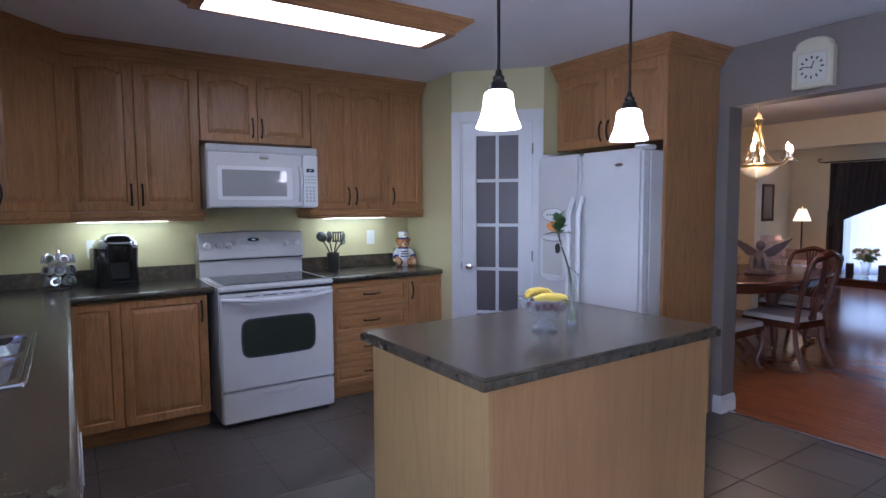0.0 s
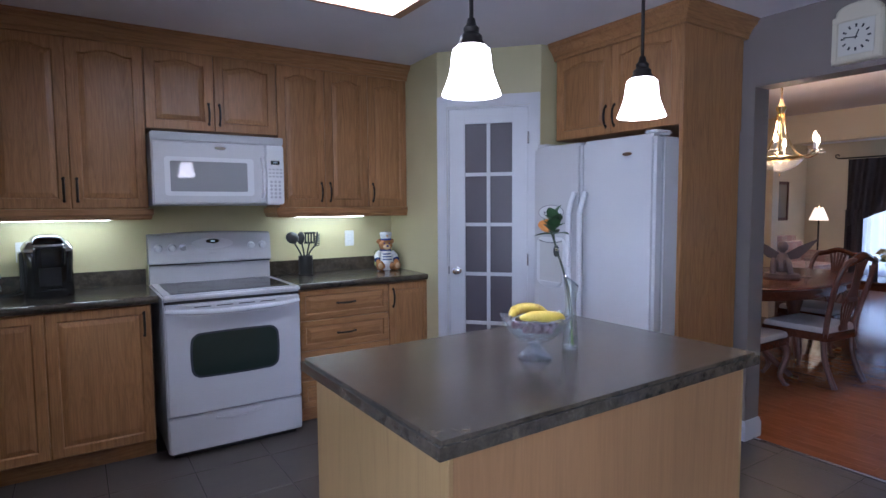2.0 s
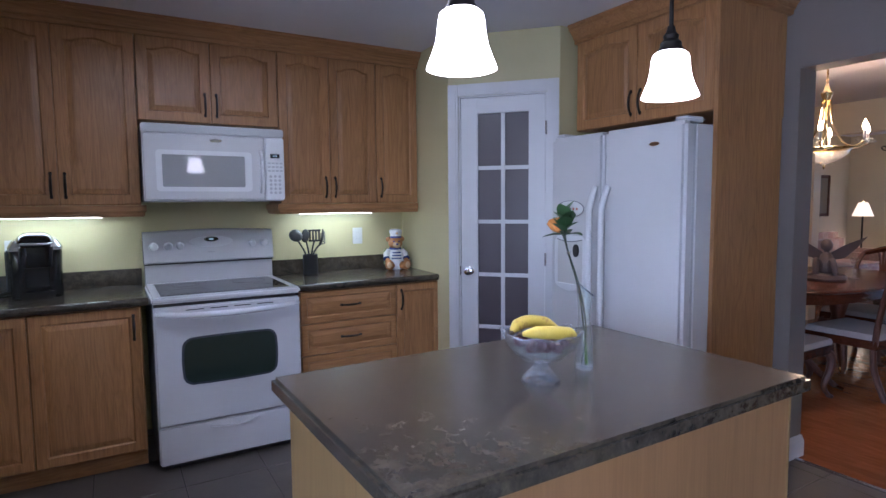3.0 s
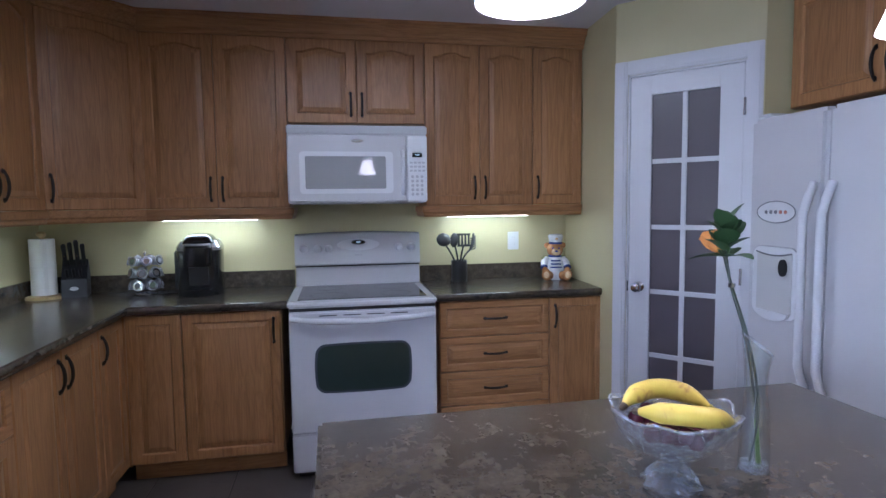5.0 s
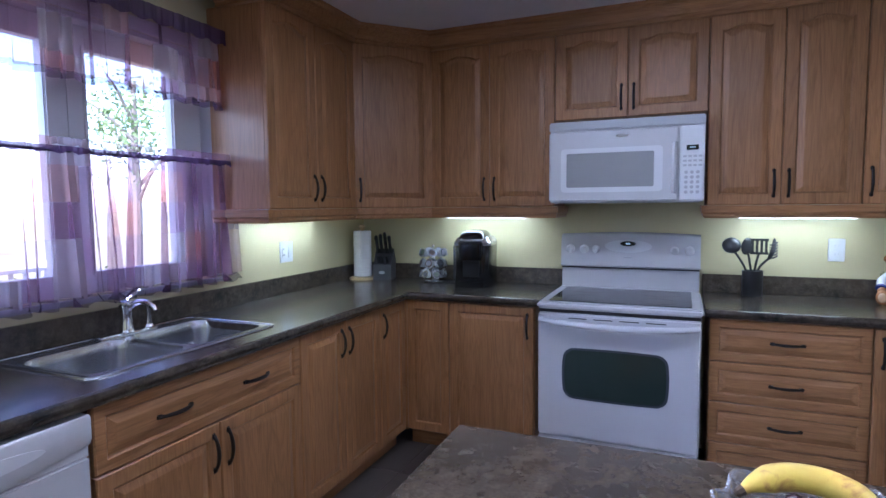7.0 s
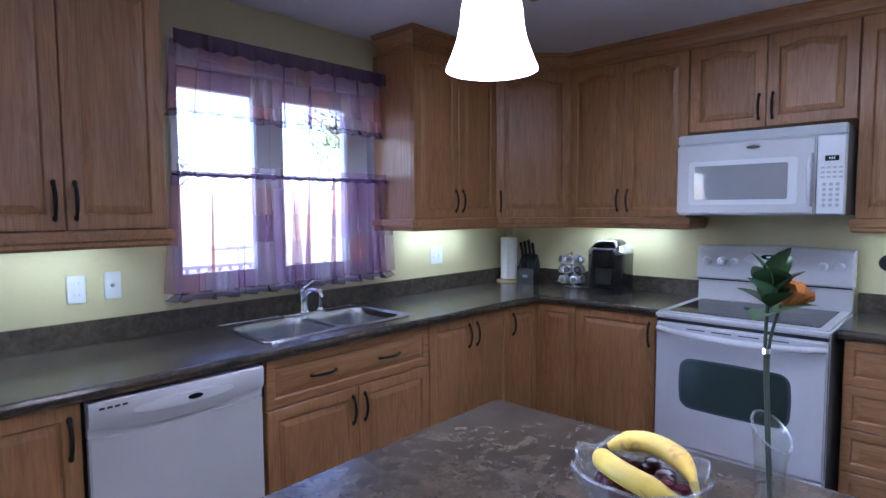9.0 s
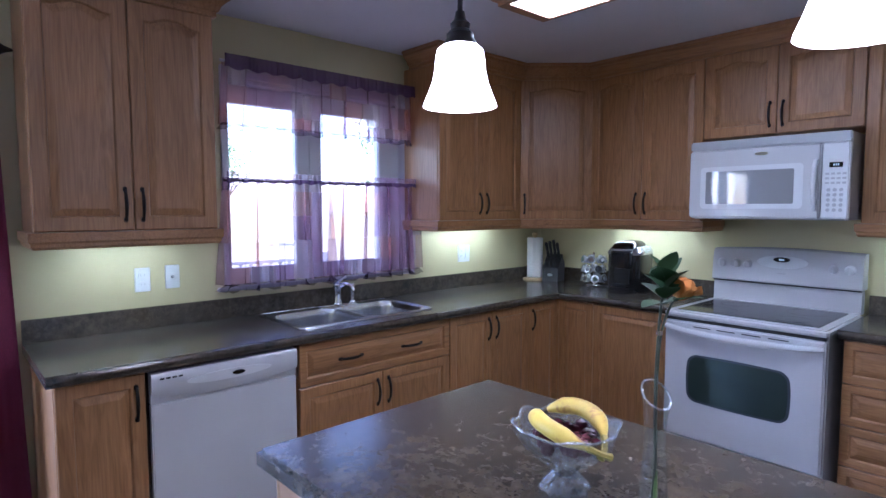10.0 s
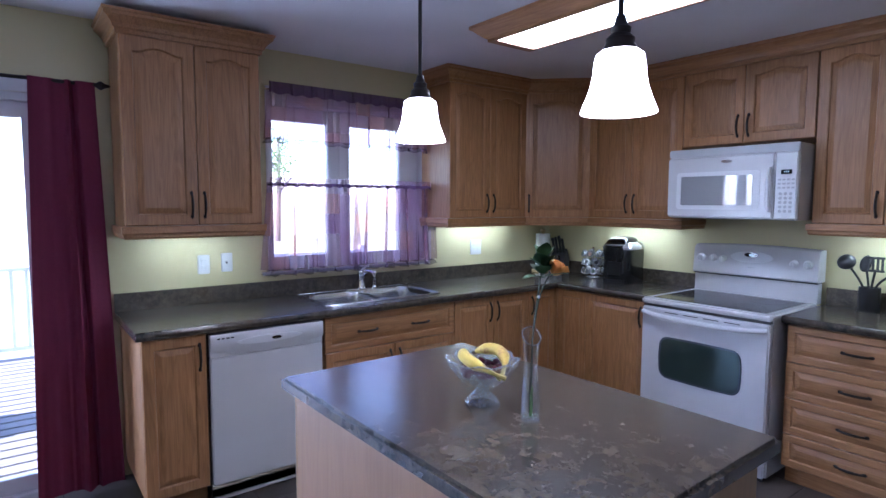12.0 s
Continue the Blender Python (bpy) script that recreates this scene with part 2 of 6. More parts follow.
def smooth_path(points, steps=6):
    """Points along a smooth curve through the given ones."""
    p = [Vector(q) for q in points]
    out = []
    for i in range(len(p) - 1):
        a, b, c, d = p[max(i - 1, 0)], p[i], p[i + 1], p[min(i + 2, len(p) - 1)]
        for k in range(steps):
            t = k / steps
            out.append(0.5 * (2 * b + (c - a) * t + (2 * a - 5 * b + 4 * c - d) * t * t + (3 * b - a - 3 * c + d) * t ** 3))
    return out + [p[-1]]


def part(name, bm, mat, parent=None, label="", smooth=False, turn=None):
    me = bpy.data.meshes.new(name)
    bmesh.ops.recalc_face_normals(bm, faces=bm.faces)
    if turn is not None:
        bm.transform(turn)
    bm.to_mesh(me)
    bm.free()
    if smooth:
        me.shade_smooth()
        me.set_sharp_from_angle(angle=radians(40))
    me.materials.append(mat)
    ob = new(name, me)
    ob.parent = parent
    return tagged(ob, label)


def thing(name, m, label, category, group=""):
    ob = new(name)
    ob.empty_display_size = 0.1
    ob.matrix_basis = m
    return tagged(ob, label, category, group)


def setting(name, bm, mat, label, smooth=False):
    return tagged(part(name, bm, mat, None, label, smooth), label, name.split("_")[0], kind="structure")



# ---- structure ----
CEILING = 2.43
SIDE0, CORNER, ALCOVE = (1.765, 0.03), (1.72, -0.742), (2.187, -1.256)   # plan of the pantry corner
WALL_X, WALL_Y, EAST = -1.42, 0.03, 2.88
setting("floor_kitchen", boxes((WALL_X - 0.15, 2.965, -6.7, 0.2, -0.15, -0.004)), GROUT, "dark grout bed under slate tiles")
setting("floor_dining", boxes((2.965, 10.9, -6.7, 1.1, -0.15, -0.003)), GROUT, "dark subfloor under red oak planks")
setting("ceiling", boxes((WALL_X - 0.15, 10.9, -6.7, 1.1, CEILING, CEILING + 0.2)), CEIL, "dull white stippled ceiling")
setting("wall_north", boxes((WALL_X - 0.15, 3.03, 0.03, 0.18, 0, CEILING)), YELLOW, "olive yellow painted kitchen wall behind the stove")


def pierced(x0, x1, y0, y1, holes, along):
    """A wall of full height with openings (from, to, sill, head) along its length."""
    bm = bmesh.new()
    def piece(a, b, z0, z1):
        if b - a > 1e-4 and z1 - z0 > 1e-4:
            box(bm, *((a, b, y0, y1) if along == "x" else (x0, x1, a, b)), z0, z1)
    at = x0 if along == "x" else y0
    for a, b, sill, head in sorted(holes):
        piece(at, a, 0, CEILING)
        piece(a, b, 0, sill)
        piece(a, b, head, CEILING)
        at = b
    piece(at, x1 if along == "x" else y1, 0, CEILING)
    return bm


WIN = (-2.513, -1.337, 1.07, 2.13)      # kitchen window
PATIO = (-5.62, -3.624, 0.0, 2.03)     # sliding door
setting("wall_west", pierced(WALL_X - 0.15, WALL_X, -6.7, 0.03, [WIN, PATIO], "y"), YELLOW, "olive yellow painted wall with window and patio door")
setting("wall_south", boxes((WALL_X, 10.6, -6.7, -6.55, 0, CEILING)), YELLOW, "olive yellow painted wall behind the breakfast area")
OPEN = (-4.6, -2.263, 0.0, 2.055)
setting("wall_east", pierced(EAST, 3.03, -6.55, 0.03, [OPEN], "y"), GREY, "mauve grey wall with a wide opening to the dining room")
d = Vector((ALCOVE[0] - CORNER[0], ALCOVE[1] - CORNER[1], 0))
DIAG = math.degrees(math.atan2(d.y, d.x))
DLEN = d.length
setting("wall_pantry_side", prism([SIDE0, CORNER, (CORNER[0] + 0.06, CORNER[1] + 0.06), (SIDE0[0] + 0.1, SIDE0[1])], 0, CEILING), YELLOW, "short olive yellow wall beside the pantry door")
setting("wall_alcove", prism([ALCOVE, (EAST, ALCOVE[1]), (EAST, ALCOVE[1] + 0.08), (ALCOVE[0] + 0.06, ALCOVE[1] + 0.08)], 0, CEILING), YELLOW, "olive yellow wall of the fridge recess")
DOORW = (0.068, DLEN - 0.072, 2.055)  # door opening on the diagonal
bm = boxes((0, DOORW[0], 0, 0.1, 0, CEILING), (DOORW[1], DLEN, 0, 0.1, 0, CEILING), (DOORW[0], DOORW[1], 0, 0.1, DOORW[2], CEILING))
diag = pose(CORNER[0], CORNER[1], 0, 0, 0, DIAG)
bm.transform(diag)
setting("wall_pantry", bm, YELLOW, "olive yellow diagonal wall round the pantry door")

# dining and living rooms
setting("wall_dining_north", boxes((3.03, 6.75, 0.03, 0.18, 0, CEILING)), BEIGE, "warm beige dining room wall")
setting("wall_partition", boxes((6.75, 6.9, -0.42, 1.0, 0, CEILING)), BEIGE, "beige partition between dining and living rooms")
setting("wall_header", boxes((6.75, 6.9, -6.55, -0.42, 2.1, CEILING)), BEIGE, "beige dropped header between the rooms")
setting("wall_living_north", boxes((6.9, 10.75, 0.95, 1.1, 0, CEILING)), BEIGE, "warm beige living room wall")
LWIN = (-4.4, 0.08, 0.25, 2.05)
setting("wall_living_east", pierced(10.6, 10.75, -6.55, 0.95, [LWIN], "y"), BEIGE, "warm beige wall with the living room window")

# ---- cabinets ----
def panel_loop(w, h, inset, y, arch, count=14):
    """A door's outline, inset; the top swells upward by arch. x from 0, z from 0."""
    x0, x1, z0, z1 = inset, w - inset, inset, h - inset
    ring = [(x0, y, z0), (x1, y, z0)]
    for i in range(count + 1):
        t = i / count
        s = min(max((t - 0.13) / 0.74, 0), 1)
        drop = arch * (1 - math.sin(math.pi * s) if 0 < s < 1 else 1)
        ring.append((x1 + (x0 - x1) * t, y, z1 - drop))
    return ring


def pull(parent, x, y, z, lying=False, size=0.120):
    """A bowed iron pull with flared feet."""
    n = 12
    pts = [(0, -0.004 - 0.020 * math.sin(math.pi * i / n) ** 0.6, size * (i / n - 0.5)) for i in range(n + 1)]
    radii = [0.0085 if i in (0, n) else 0.0052 + 0.0018 * math.sin(math.pi * i / n) for i in range(n + 1)]
    bm = tube(pts, radii, 8)
    for s in (-1, 1):
        box(bm, -0.0075, 0.0075, -0.006, 0.0, s * size / 2 - 0.011, s * size / 2 + 0.011, 0.003)
    if lying:
        bm.transform(pose(0, 0, 0, 0, 90, 0))
    bm.transform(Matrix.Translation((x, y, z)))
    return part("handle", bm, IRON, parent, "dark bronze bowed pull", True)


def cabinet_door(parent, x, z, w, h, arch=0.0, mat=None, handle=None, rail=0.052, name="door"):
    """A raised panel front; its back lies on y = 0."""
    gap = 0.0015
    w, h = w - 2 * gap, h - 2 * gap
    mat = mat or OAK
    flat = [panel_loop(w, h, i, y, 0) for i, y in ((0.0, 0.0), (0.0, -0.016), (0.004, -0.020))]
    inner = [panel_loop(w, h, i, y, arch) for i, y in ((rail, -0.020), (rail + 0.004, -0.017), (rail + 0.007, -0.0115))]
    at = Matrix.Translation((x + gap, 0, z + gap))
    bm = loft(bmesh.new(), flat + inner)
    frame_ob = part(name, bm, mat, parent, turn=at)
    field = [panel_loop(w, h, i, y, arch) for i, y in ((rail + 0.0065, -0.010), (rail + 0.010, -0.0118), (rail + 0.034, -0.0185), (rail + 0.037, -0.0188))]
    part("panel", loft(bmesh.new(), field), mat, frame_ob, turn=at)
    for hx, hz, lying in handle or ():
        pull(frame_ob, x + hx, -0.020, z + hz, lying)
    return frame_ob


CROWN = [(0.0, 0.0), (0.012, 0.004), (0.012, 0.022), (0.022, 0.028), (0.028, 0.045), (0.048, 0.066), (0.060, 0.074), (0.060, 0.088), (0.068, 0.092), (0.068, 0.104)]
RAIL = [(0.0, 0.0), (0.008, 0.0), (0.016, 0.010), (0.016, 0.022), (0.024, 0.030), (0.024, 0.064), (0.0, 0.064)]


def moulding(parent, name, path, profile, z, mat, back=0.02, flip=1):
    """Sweep a profile (out, up) along a plan path; out lies to the right of the way walked."""
    pts = [Vector((*p, 0)) for p in path]
    sides = []
    for i, p in enumerate(pts):
        a = (p - pts[i - 1]).normalized() if i else None
        b = (pts[i + 1] - p).normalized() if i < len(pts) - 1 else None
        na = Vector((a.y, -a.x, 0)) if a else None
        nb = Vector((b.y, -b.x, 0)) if b else None
        n = (na + nb).normalized() / max(0.3, (na + nb).normalized().dot(na)) if a and b else (na or nb)
        sides.append(n)
    full = [(-back, profile[0][1])] + list(profile) + [(-back, profile[-1][1])]
    rings = [[p + s * o + Vector((0, 0, z + u)) for o, u in full] for p, s in zip(pts, sides)]
    return part(name, loft(bmesh.new(), rings), mat, parent)


def upper_cabinet(m, w, z0, z1, depth, doors, arch, label, group="upper oak cabinets"):
    """doors: list of (width, handle side 'l', 'r' or '')."""
    cab = thing("wall_cabinet", m, label, "cabinet", group)
    part("body", boxes((0, w, 0.001, depth, z0, z1), bevel=0.0015), OAK, cab)
    x = 0.0
    for dw, side in doors:
        hx = {"l": 0.030, "r": dw - 0.033}.get(side)
        cabinet_door(cab, x, z0, dw, z1 - z0, arch, OAK, [(hx, 0.105, False)] if side else None)
        x += dw
    return cab


UP0, UP1, UPY = 1.395, 2.335, -0.255
UPX = -1.10
north = lambda x: pose(x, UPY, 0)
west = lambda y: pose(UPX, y, 0, 0, 0, 90)
L = "honey oak wall cabinet with arched raised-panel doors"
upper_cabinet(north(-0.757), 0.753, UP0, UP1, 0.283, [(0.372, "r"), (0.381, "l")], 0.024, L + " beside the microwave")
upper_cabinet(north(-0.002), 0.770, 1.865, UP1, 0.283, [(0.383, "r"), (0.387, "l")], 0.022, "short honey oak cabinet above the microwave")
upper_cabinet(north(0.770), 0.655, UP0, UP1, 0.283, [(0.328, "r"), (0.327, "l")], 0.024, L + " above the utensils")
upper_cabinet(north(1.427), 0.315, UP0, UP1, 0.283, [(0.315, "l")], 0.024, "narrow honey oak wall cabinet with one arched door")
upper_cabinet(west(-1.366), 0.745, UP0, UP1, 0.318, [(0.376, "r"), (0.369, "l")], 0.024, L + " beside the window")
upper_cabinet(west(-3.355), 0.672, UP0 - 0.012, UP1 - 0.03, 0.318, [(0.338, "r"), (0.334, "l")], 0.024, L + " above the dishwasher")
# corner unit
A, B = Vector((UPX, -0.619)), Vector((-0.759, UPY))
corner = thing("corner_wall_cabinet", pose(A.x, A.y, 0, 0, 0, math.degrees(math.atan2(B.y - A.y, B.x - A.x))), "diagonal honey oak corner wall cabinet with one door", "cabinet", "upper oak cabinets")
back = corner.matrix_basis.inverted()
out = [back @ Vector((*p, 0)) for p in ((A.x, A.y), (B.x, B.y), (B.x, 0.028), (WALL_X + 0.002, 0.028), (WALL_X + 0.002, A.y))]
part("body", prism([(p.x, p.y + 0.001) for p in out], UP0, UP1), OAK, corner)
cw = (B - A).length
cabinet_door(corner, 0.006, UP0, cw - 0.012, UP1 - UP0, 0.024, OAK, [(0.03, 0.105, False)])

# crown and light rail
fy, fx = UPY - 0.02, UPX + 0.02
crown = thing("crown_moulding", pose(0, 0, 0), "honey oak crown moulding along the top of the cabinets", "moulding")
cpath = [(WALL_X + 0.07, -1.368), (fx, -1.368), (fx, -0.619), (-0.759, fy), (1.744, fy)]
moulding(crown, "moulding", cpath, CROWN, UP1 - 0.01, OAK_H)
crown2 = thing("crown_moulding", pose(0, 0, 0), "honey oak crown moulding with mitred corners on a cabinet", "moulding")
moulding(crown2, "moulding", [(WALL_X + 0.01, -3.357), (fx, -3.357), (fx, -2.681), (WALL_X + 0.01, -2.681)], CROWN, UP1 - 0.04, OAK_H)
for path, lab in (([(WALL_X + 0.01, -1.368), (fx - 0.012, -1.368), (fx - 0.012, -0.619), (-0.759, fy + 0.012), (-0.005, fy + 0.012), (-0.005, 0.02)], "corner run"), ([(0.772, 0.02), (0.772, fy + 0.012), (1.738, fy + 0.012)], "utensil run"), ([(WALL_X + 0.01, -3.35), (fx - 0.012, -3.35), (fx - 0.012, -2.688), (WALL_X + 0.01, -2.688)], "dishwasher run")):
    rail = thing("light_rail", pose(0, 0, 0), "honey oak light rail under the wall cabinets, " + lab, "moulding", "light rails")
    moulding(rail, "moulding", path, RAIL, (1.330 if lab != "dishwasher run" else 1.318), OAK_H, back=0.012)


def lower_cabinet(m, w, fronts, label, depth=0.58, top=0.872, toe=True):
    """fronts: (kind, x, z, width, height, handles)"""
    cab = thing("base_cabinet", m, label, "cabinet", "lower oak cabinets")
    part("body", boxes((0, w, 0.001, depth, 0.10, top), bevel=0.0015), OAK, cab)
    if toe:
        part("toe_kick", boxes((0, w, 0.05, 0.07, 0.001, 0.10)), OAK_H, cab)
    for kind, x, z, fw, fh, handles in fronts:
        cabinet_door(cab, x, z, fw, fh, 0.0, OAK_H if kind == "drawer" else OAK, handles, 0.036 if kind == "drawer" else 0.048, kind)
    return cab


LOY, LOX = -0.545, -0.82
northlow = lambda x: pose(x, LOY, 0)
westlow = lambda y: pose(LOX, y, 0, 0, 0, 90)
lower_cabinet(northlow(-0.800), 0.756, [("door", 0.006, 0.105, 0.262, 0.765, None), ("door", 0.270, 0.105, 0.482, 0.765, [(0.448, 0.66, False)])], "honey oak corner base cabinet beside the stove", 0.57)
part("filler", boxes((-0.024, 0.0075, -0.0205, 0.004, 0.10, 0.872), bevel=0.001), OAK, bpy.data.objects["base_cabinet"])
lower_cabinet(northlow(0.790), 0.632, [("drawer", 0, 0.672, 0.632, 0.198, [(0.316, 0.099, True)]), ("drawer", 0, 0.478, 0.632, 0.192, [(0.316, 0.096, True)]), ("drawer", 0, 0.284, 0.632, 0.192, [(0.316, 0.096, True)]), ("drawer", 0, 0.105, 0.632, 0.177, [(0.316, 0.088, True)])], "honey oak base cabinet with four drawers", 0.57)
lower_cabinet(northlow(1.424), 0.336, [("door", 0, 0.105, 0.336, 0.765, [(0.032, 0.66, False)])], "narrow honey oak base cabinet at the counter's end", 0.57)
lower_cabinet(westlow(-3.354), 0.284, [("door", 0, 0.105, 0.284, 0.765, [(0.250, 0.655, False)])], "narrow honey oak base cabinet beside the dishwasher", 0.595)
lower_cabinet(westlow(-2.450), 0.908, [("drawer", 0, 0.668, 0.908, 0.202, [(0.27, 0.10, True), (0.64, 0.10, True)]), ("door", 0, 0.105, 0.454, 0.561, [(0.421, 0.46, False)]), ("door", 0.454, 0.105, 0.454, 0.561, [(0.033, 0.46, False)])], "honey oak sink base cabinet with false drawer front", 0.595, 0.71)
lower_cabinet(westlow(-1.540), 0.680, [("door", 0, 0.105, 0.340, 0.765, [(0.307, 0.66, False)]), ("door", 0.340, 0.105, 0.340, 0.765, [(0.033, 0.66, False)])], "honey oak base cabinet with two full doors", 0.595)
lower_cabinet(westlow(-0.858), 0.288, [("door", 0, 0.105, 0.288, 0.765, [(0.03, 0.66, False)])], "narrow honey oak base cabinet in the corner", 0.595)


def nosed(bm, near, r=0.012):
    """Round the long edges that near() picks."""
    edges = [e for e in bm.edges if all(near(v.co) for v in e.verts)]
    bmesh.ops.bevel(bm, geom=edges, offset=r, segments=4, affect="EDGES")
    return bm


T0, T1 = 0.876, 0.915
counter = thing("countertop", pose(0, 0, 0), "L-shaped dark brown mottled laminate countertop", "countertop")
part("worktop_section", loft(bmesh.new(), [[(-0.93, y, T0), (-0.773, y, T0), (-0.773, y, T0 + 0.008), (-0.768, y, T0 + 0.018), (-0.768, y, T1 - 0.014), (-0.772, y, T1 - 0.004), (-0.783, y, T1), (-0.93, y, T1)] for y in (-3.378, -0.585)]), TOP, counter)
for d in ((WALL_X + 0.001, -1.385, -3.378, -0.585, T0, T1), (-1.385, -0.93, -3.378, -2.363, T0, T1), (-1.385, -0.93, -1.618, -0.585, T0, T1), (WALL_X + 0.001, -0.768, -0.585, 0.029, T0, T1)):
    part("worktop_section", boxes(d), TOP, counter)
part("worktop_section", loft(bmesh.new(), [[(x, 0.029, T0), (x, -0.580, T0), (x, -0.585, T0 + 0.008), (x, -0.590, T0 + 0.018), (x, -0.590, T1 - 0.014), (x, -0.586, T1 - 0.004), (x, -0.575, T1), (x, 0.029, T1)] for x in (-0.768, -0.010)]), TOP, counter)
part("backsplash", boxes((WALL_X + 0.001, WALL_X + 0.021, -3.378, 0.008, T1, 1.012), bevel=0.002), TOP, counter)
part("backsplash", boxes((WALL_X + 0.001, -0.010, 0.009, 0.029, T1, 1.012), bevel=0.002), TOP, counter)
counter2 = thing("countertop", pose(0, 0, 0), "short dark brown mottled laminate countertop beside the stove", "countertop")
bm = loft(bmesh.new(), [[(x, 0.029, T0), (x, -0.580, T0), (x, -0.585, T0 + 0.008), (x, -0.590, T0 + 0.018), (x, -0.590, T1 - 0.014), (x, -0.586, T1 - 0.004), (x, -0.575, T1), (x, 0.029, T1)] for x in (0.768, 1.757)])
part("worktop", bm, TOP, counter2)
part("backsplash", boxes((0.768, 1.752, 0.009, 0.029, T1, 1.012), bevel=0.002), TOP, counter2)

# ---- island ----
isl = thing("kitchen_island", pose(0.832, -2.683, 0, 0, 0, 0.9), "pale veneer kitchen island with dark mottled laminate top", "island")
bm = box(bmesh.new(), -0.623, 0.623, -0.40, 0.40, T0, T1)
nosed(bm, lambda v: v.z > T1 - 1e-4, 0.010)
part("worktop", bm, TOP, isl)
part("side_panel", boxes((-0.582, -0.570, -0.372, 0.372, 0.002, T0), bevel=0.001), MAPLE, isl)
part("side_panel", boxes((0.570, 0.582, -0.372, 0.372, 0.002, T0), bevel=0.001), MAPLE, isl)
part("back_panel", boxes((-0.5695, 0.5695, -0.372, -0.360, 0.002, T0), bevel=0.001), wood("orange_veneer", (0.285, 0.148, 0.060), (0.36, 0.195, 0.086), "z", 0.4, 0.5, 0.16, 0.6), isl)
part("body", boxes((-0.569, 0.569, -0.359, 0.372, 0.08, T0)), OAK, isl)

# ---- stove ----
def rounded_rect(w, h, r, n=6, bow=0.0):
    """Points of a rounded rectangle round the origin, its sides bowed outward; counter-clockwise from the lower right."""
    pts = []
    for cx, cz, a0 in ((w / 2 - r, -h / 2 + r, -90), (w / 2 - r, h / 2 - r, 0), (-w / 2 + r, h / 2 - r, 90), (-w / 2 + r, -h / 2 + r, 180)):
        for i in range(n + 1):
            a = radians(a0 + 90 * i / n)
            pts.append((cx + r * math.cos(a), cz + r * math.sin(a)))
    out = []
    for i, (x, z) in enumerate(pts):
        x2, z2 = pts[(i + 1) % len(pts)]
        k = 10 if math.hypot(x2 - x, z2 - z) > 2 * r else 1
        out += [(x + (x2 - x) * j / k, z + (z2 - z) * j / k) for j in range(k)]
    return [(x * (1 + bow * (1 - (2 * z / h) ** 2)), z * (1 + bow * (1 - (2 * x / w) ** 2))) for x, z in out]


def plate(outline, y0, y1, round_off=0.0):
    """An upright plate with that outline (x, z), from y0 at its back to y1 at its front."""
    rings = [[(x, y0, z) for x, z in outline], [(x, y1 + round_off, z) for x, z in outline]]
    if round_off:
        rings.append([(x * (1 - round_off * 4), y1, z * (1 - round_off * 4)) for x, z in outline])
    return loft(bmesh.new(), rings)


S = 0.756
stove = thing("stove", pose(0.0, -0.67, 0), "white electric range with black ceramic cooktop and dark oven window", "stove")
part("body", boxes((0.003, S - 0.003, 0.03, 0.69, 0.03, 0.895), bevel=0.004), ENAMEL, stove)
bm = box(bmesh.new(), -0.004, S + 0.004, -0.012, 0.60, 0.888, 0.922, 0.010, 3)
cook = part("cooktop", bm, ENAMEL, stove, smooth=True)
part("glass_top", boxes((0.045, S - 0.045, 0.045, 0.545, 0.9215, 0.9245), bevel=0.001), material("smoked_ceramic_glass", (0.02, 0.02, 0.022), 0.08), cook, "black ceramic glass")
ringmat = material("burner_print", (0.11, 0.11, 0.115), 0.15)
for bx, by, r in ((0.20, 0.17, 0.10), (0.56, 0.17, 0.085), (0.20, 0.42, 0.075), (0.56, 0.42, 0.10)):
    bm = bmesh.new()
    loft(bm, [[(bx + q * math.cos(i * math.pi / 16), by + q * math.sin(i * math.pi / 16), z) for i in range(32)] for q, z in ((r, 0.9245), (r, 0.9249), (r - 0.003, 0.9249), (r - 0.003, 0.9245))], cap=False)
    part("burner_ring", bm, ringmat, cook)
# riser and control panel
part("riser", loft(bmesh.new(), [[(x, 0.600, 0.915), (x, 0.605, 1.035), (x, 0.66, 1.035), (x, 0.66, 0.915)] for x in (0.004, S - 0.004)]), ENAMEL, stove)
prof = [(0.585, 1.042), (0.578, 1.05), (0.592, 1.20), (0.605, 1.222), (0.63, 1.23), (0.69, 1.23), (0.69, 1.042)]
bm = loft(bmesh.new(), [[(x, y, z + 0.012 * math.sin(math.pi * x / S)  * (z > 1.15)) for y, z in prof] for x in [S * i / 14 for i in range(15)]])
panel = part("control_panel", bm, ENAMEL, stove, smooth=True)
part("seam", boxes((0.004, S - 0.004, 0.59, 0.66, 1.034, 1.043)), BLACK, stove)
for kx in (0.055, 0.135, 0.200, 0.625, 0.700):
    big = 0.024 if kx in (0.055, 0.135, 0.70) else 0.021
    bm = lathe([(big * 1.1, 0), (big * 1.1, 0.004), (big, 0.006), (big * 0.86, 0.026), (big * 0.7, 0.029)], 20)
    box(bm, -0.004, 0.004, -big * 0.9, big * 0.9, 0.028, 0.036, 0.002)
    part("knob", bm, PLASTIC, panel, "white control knob", True, pose(kx, 0.588, 1.145, 95, 0, 0))
part("display_bezel", plate([(0.128 * math.cos(a), 0.036 * math.sin(a)) for a in [2 * math.pi * i / 40 for i in range(40)]], 0.006, -0.002), PLASTIC, panel, turn=pose(S / 2, 0.582, 1.165, -5))
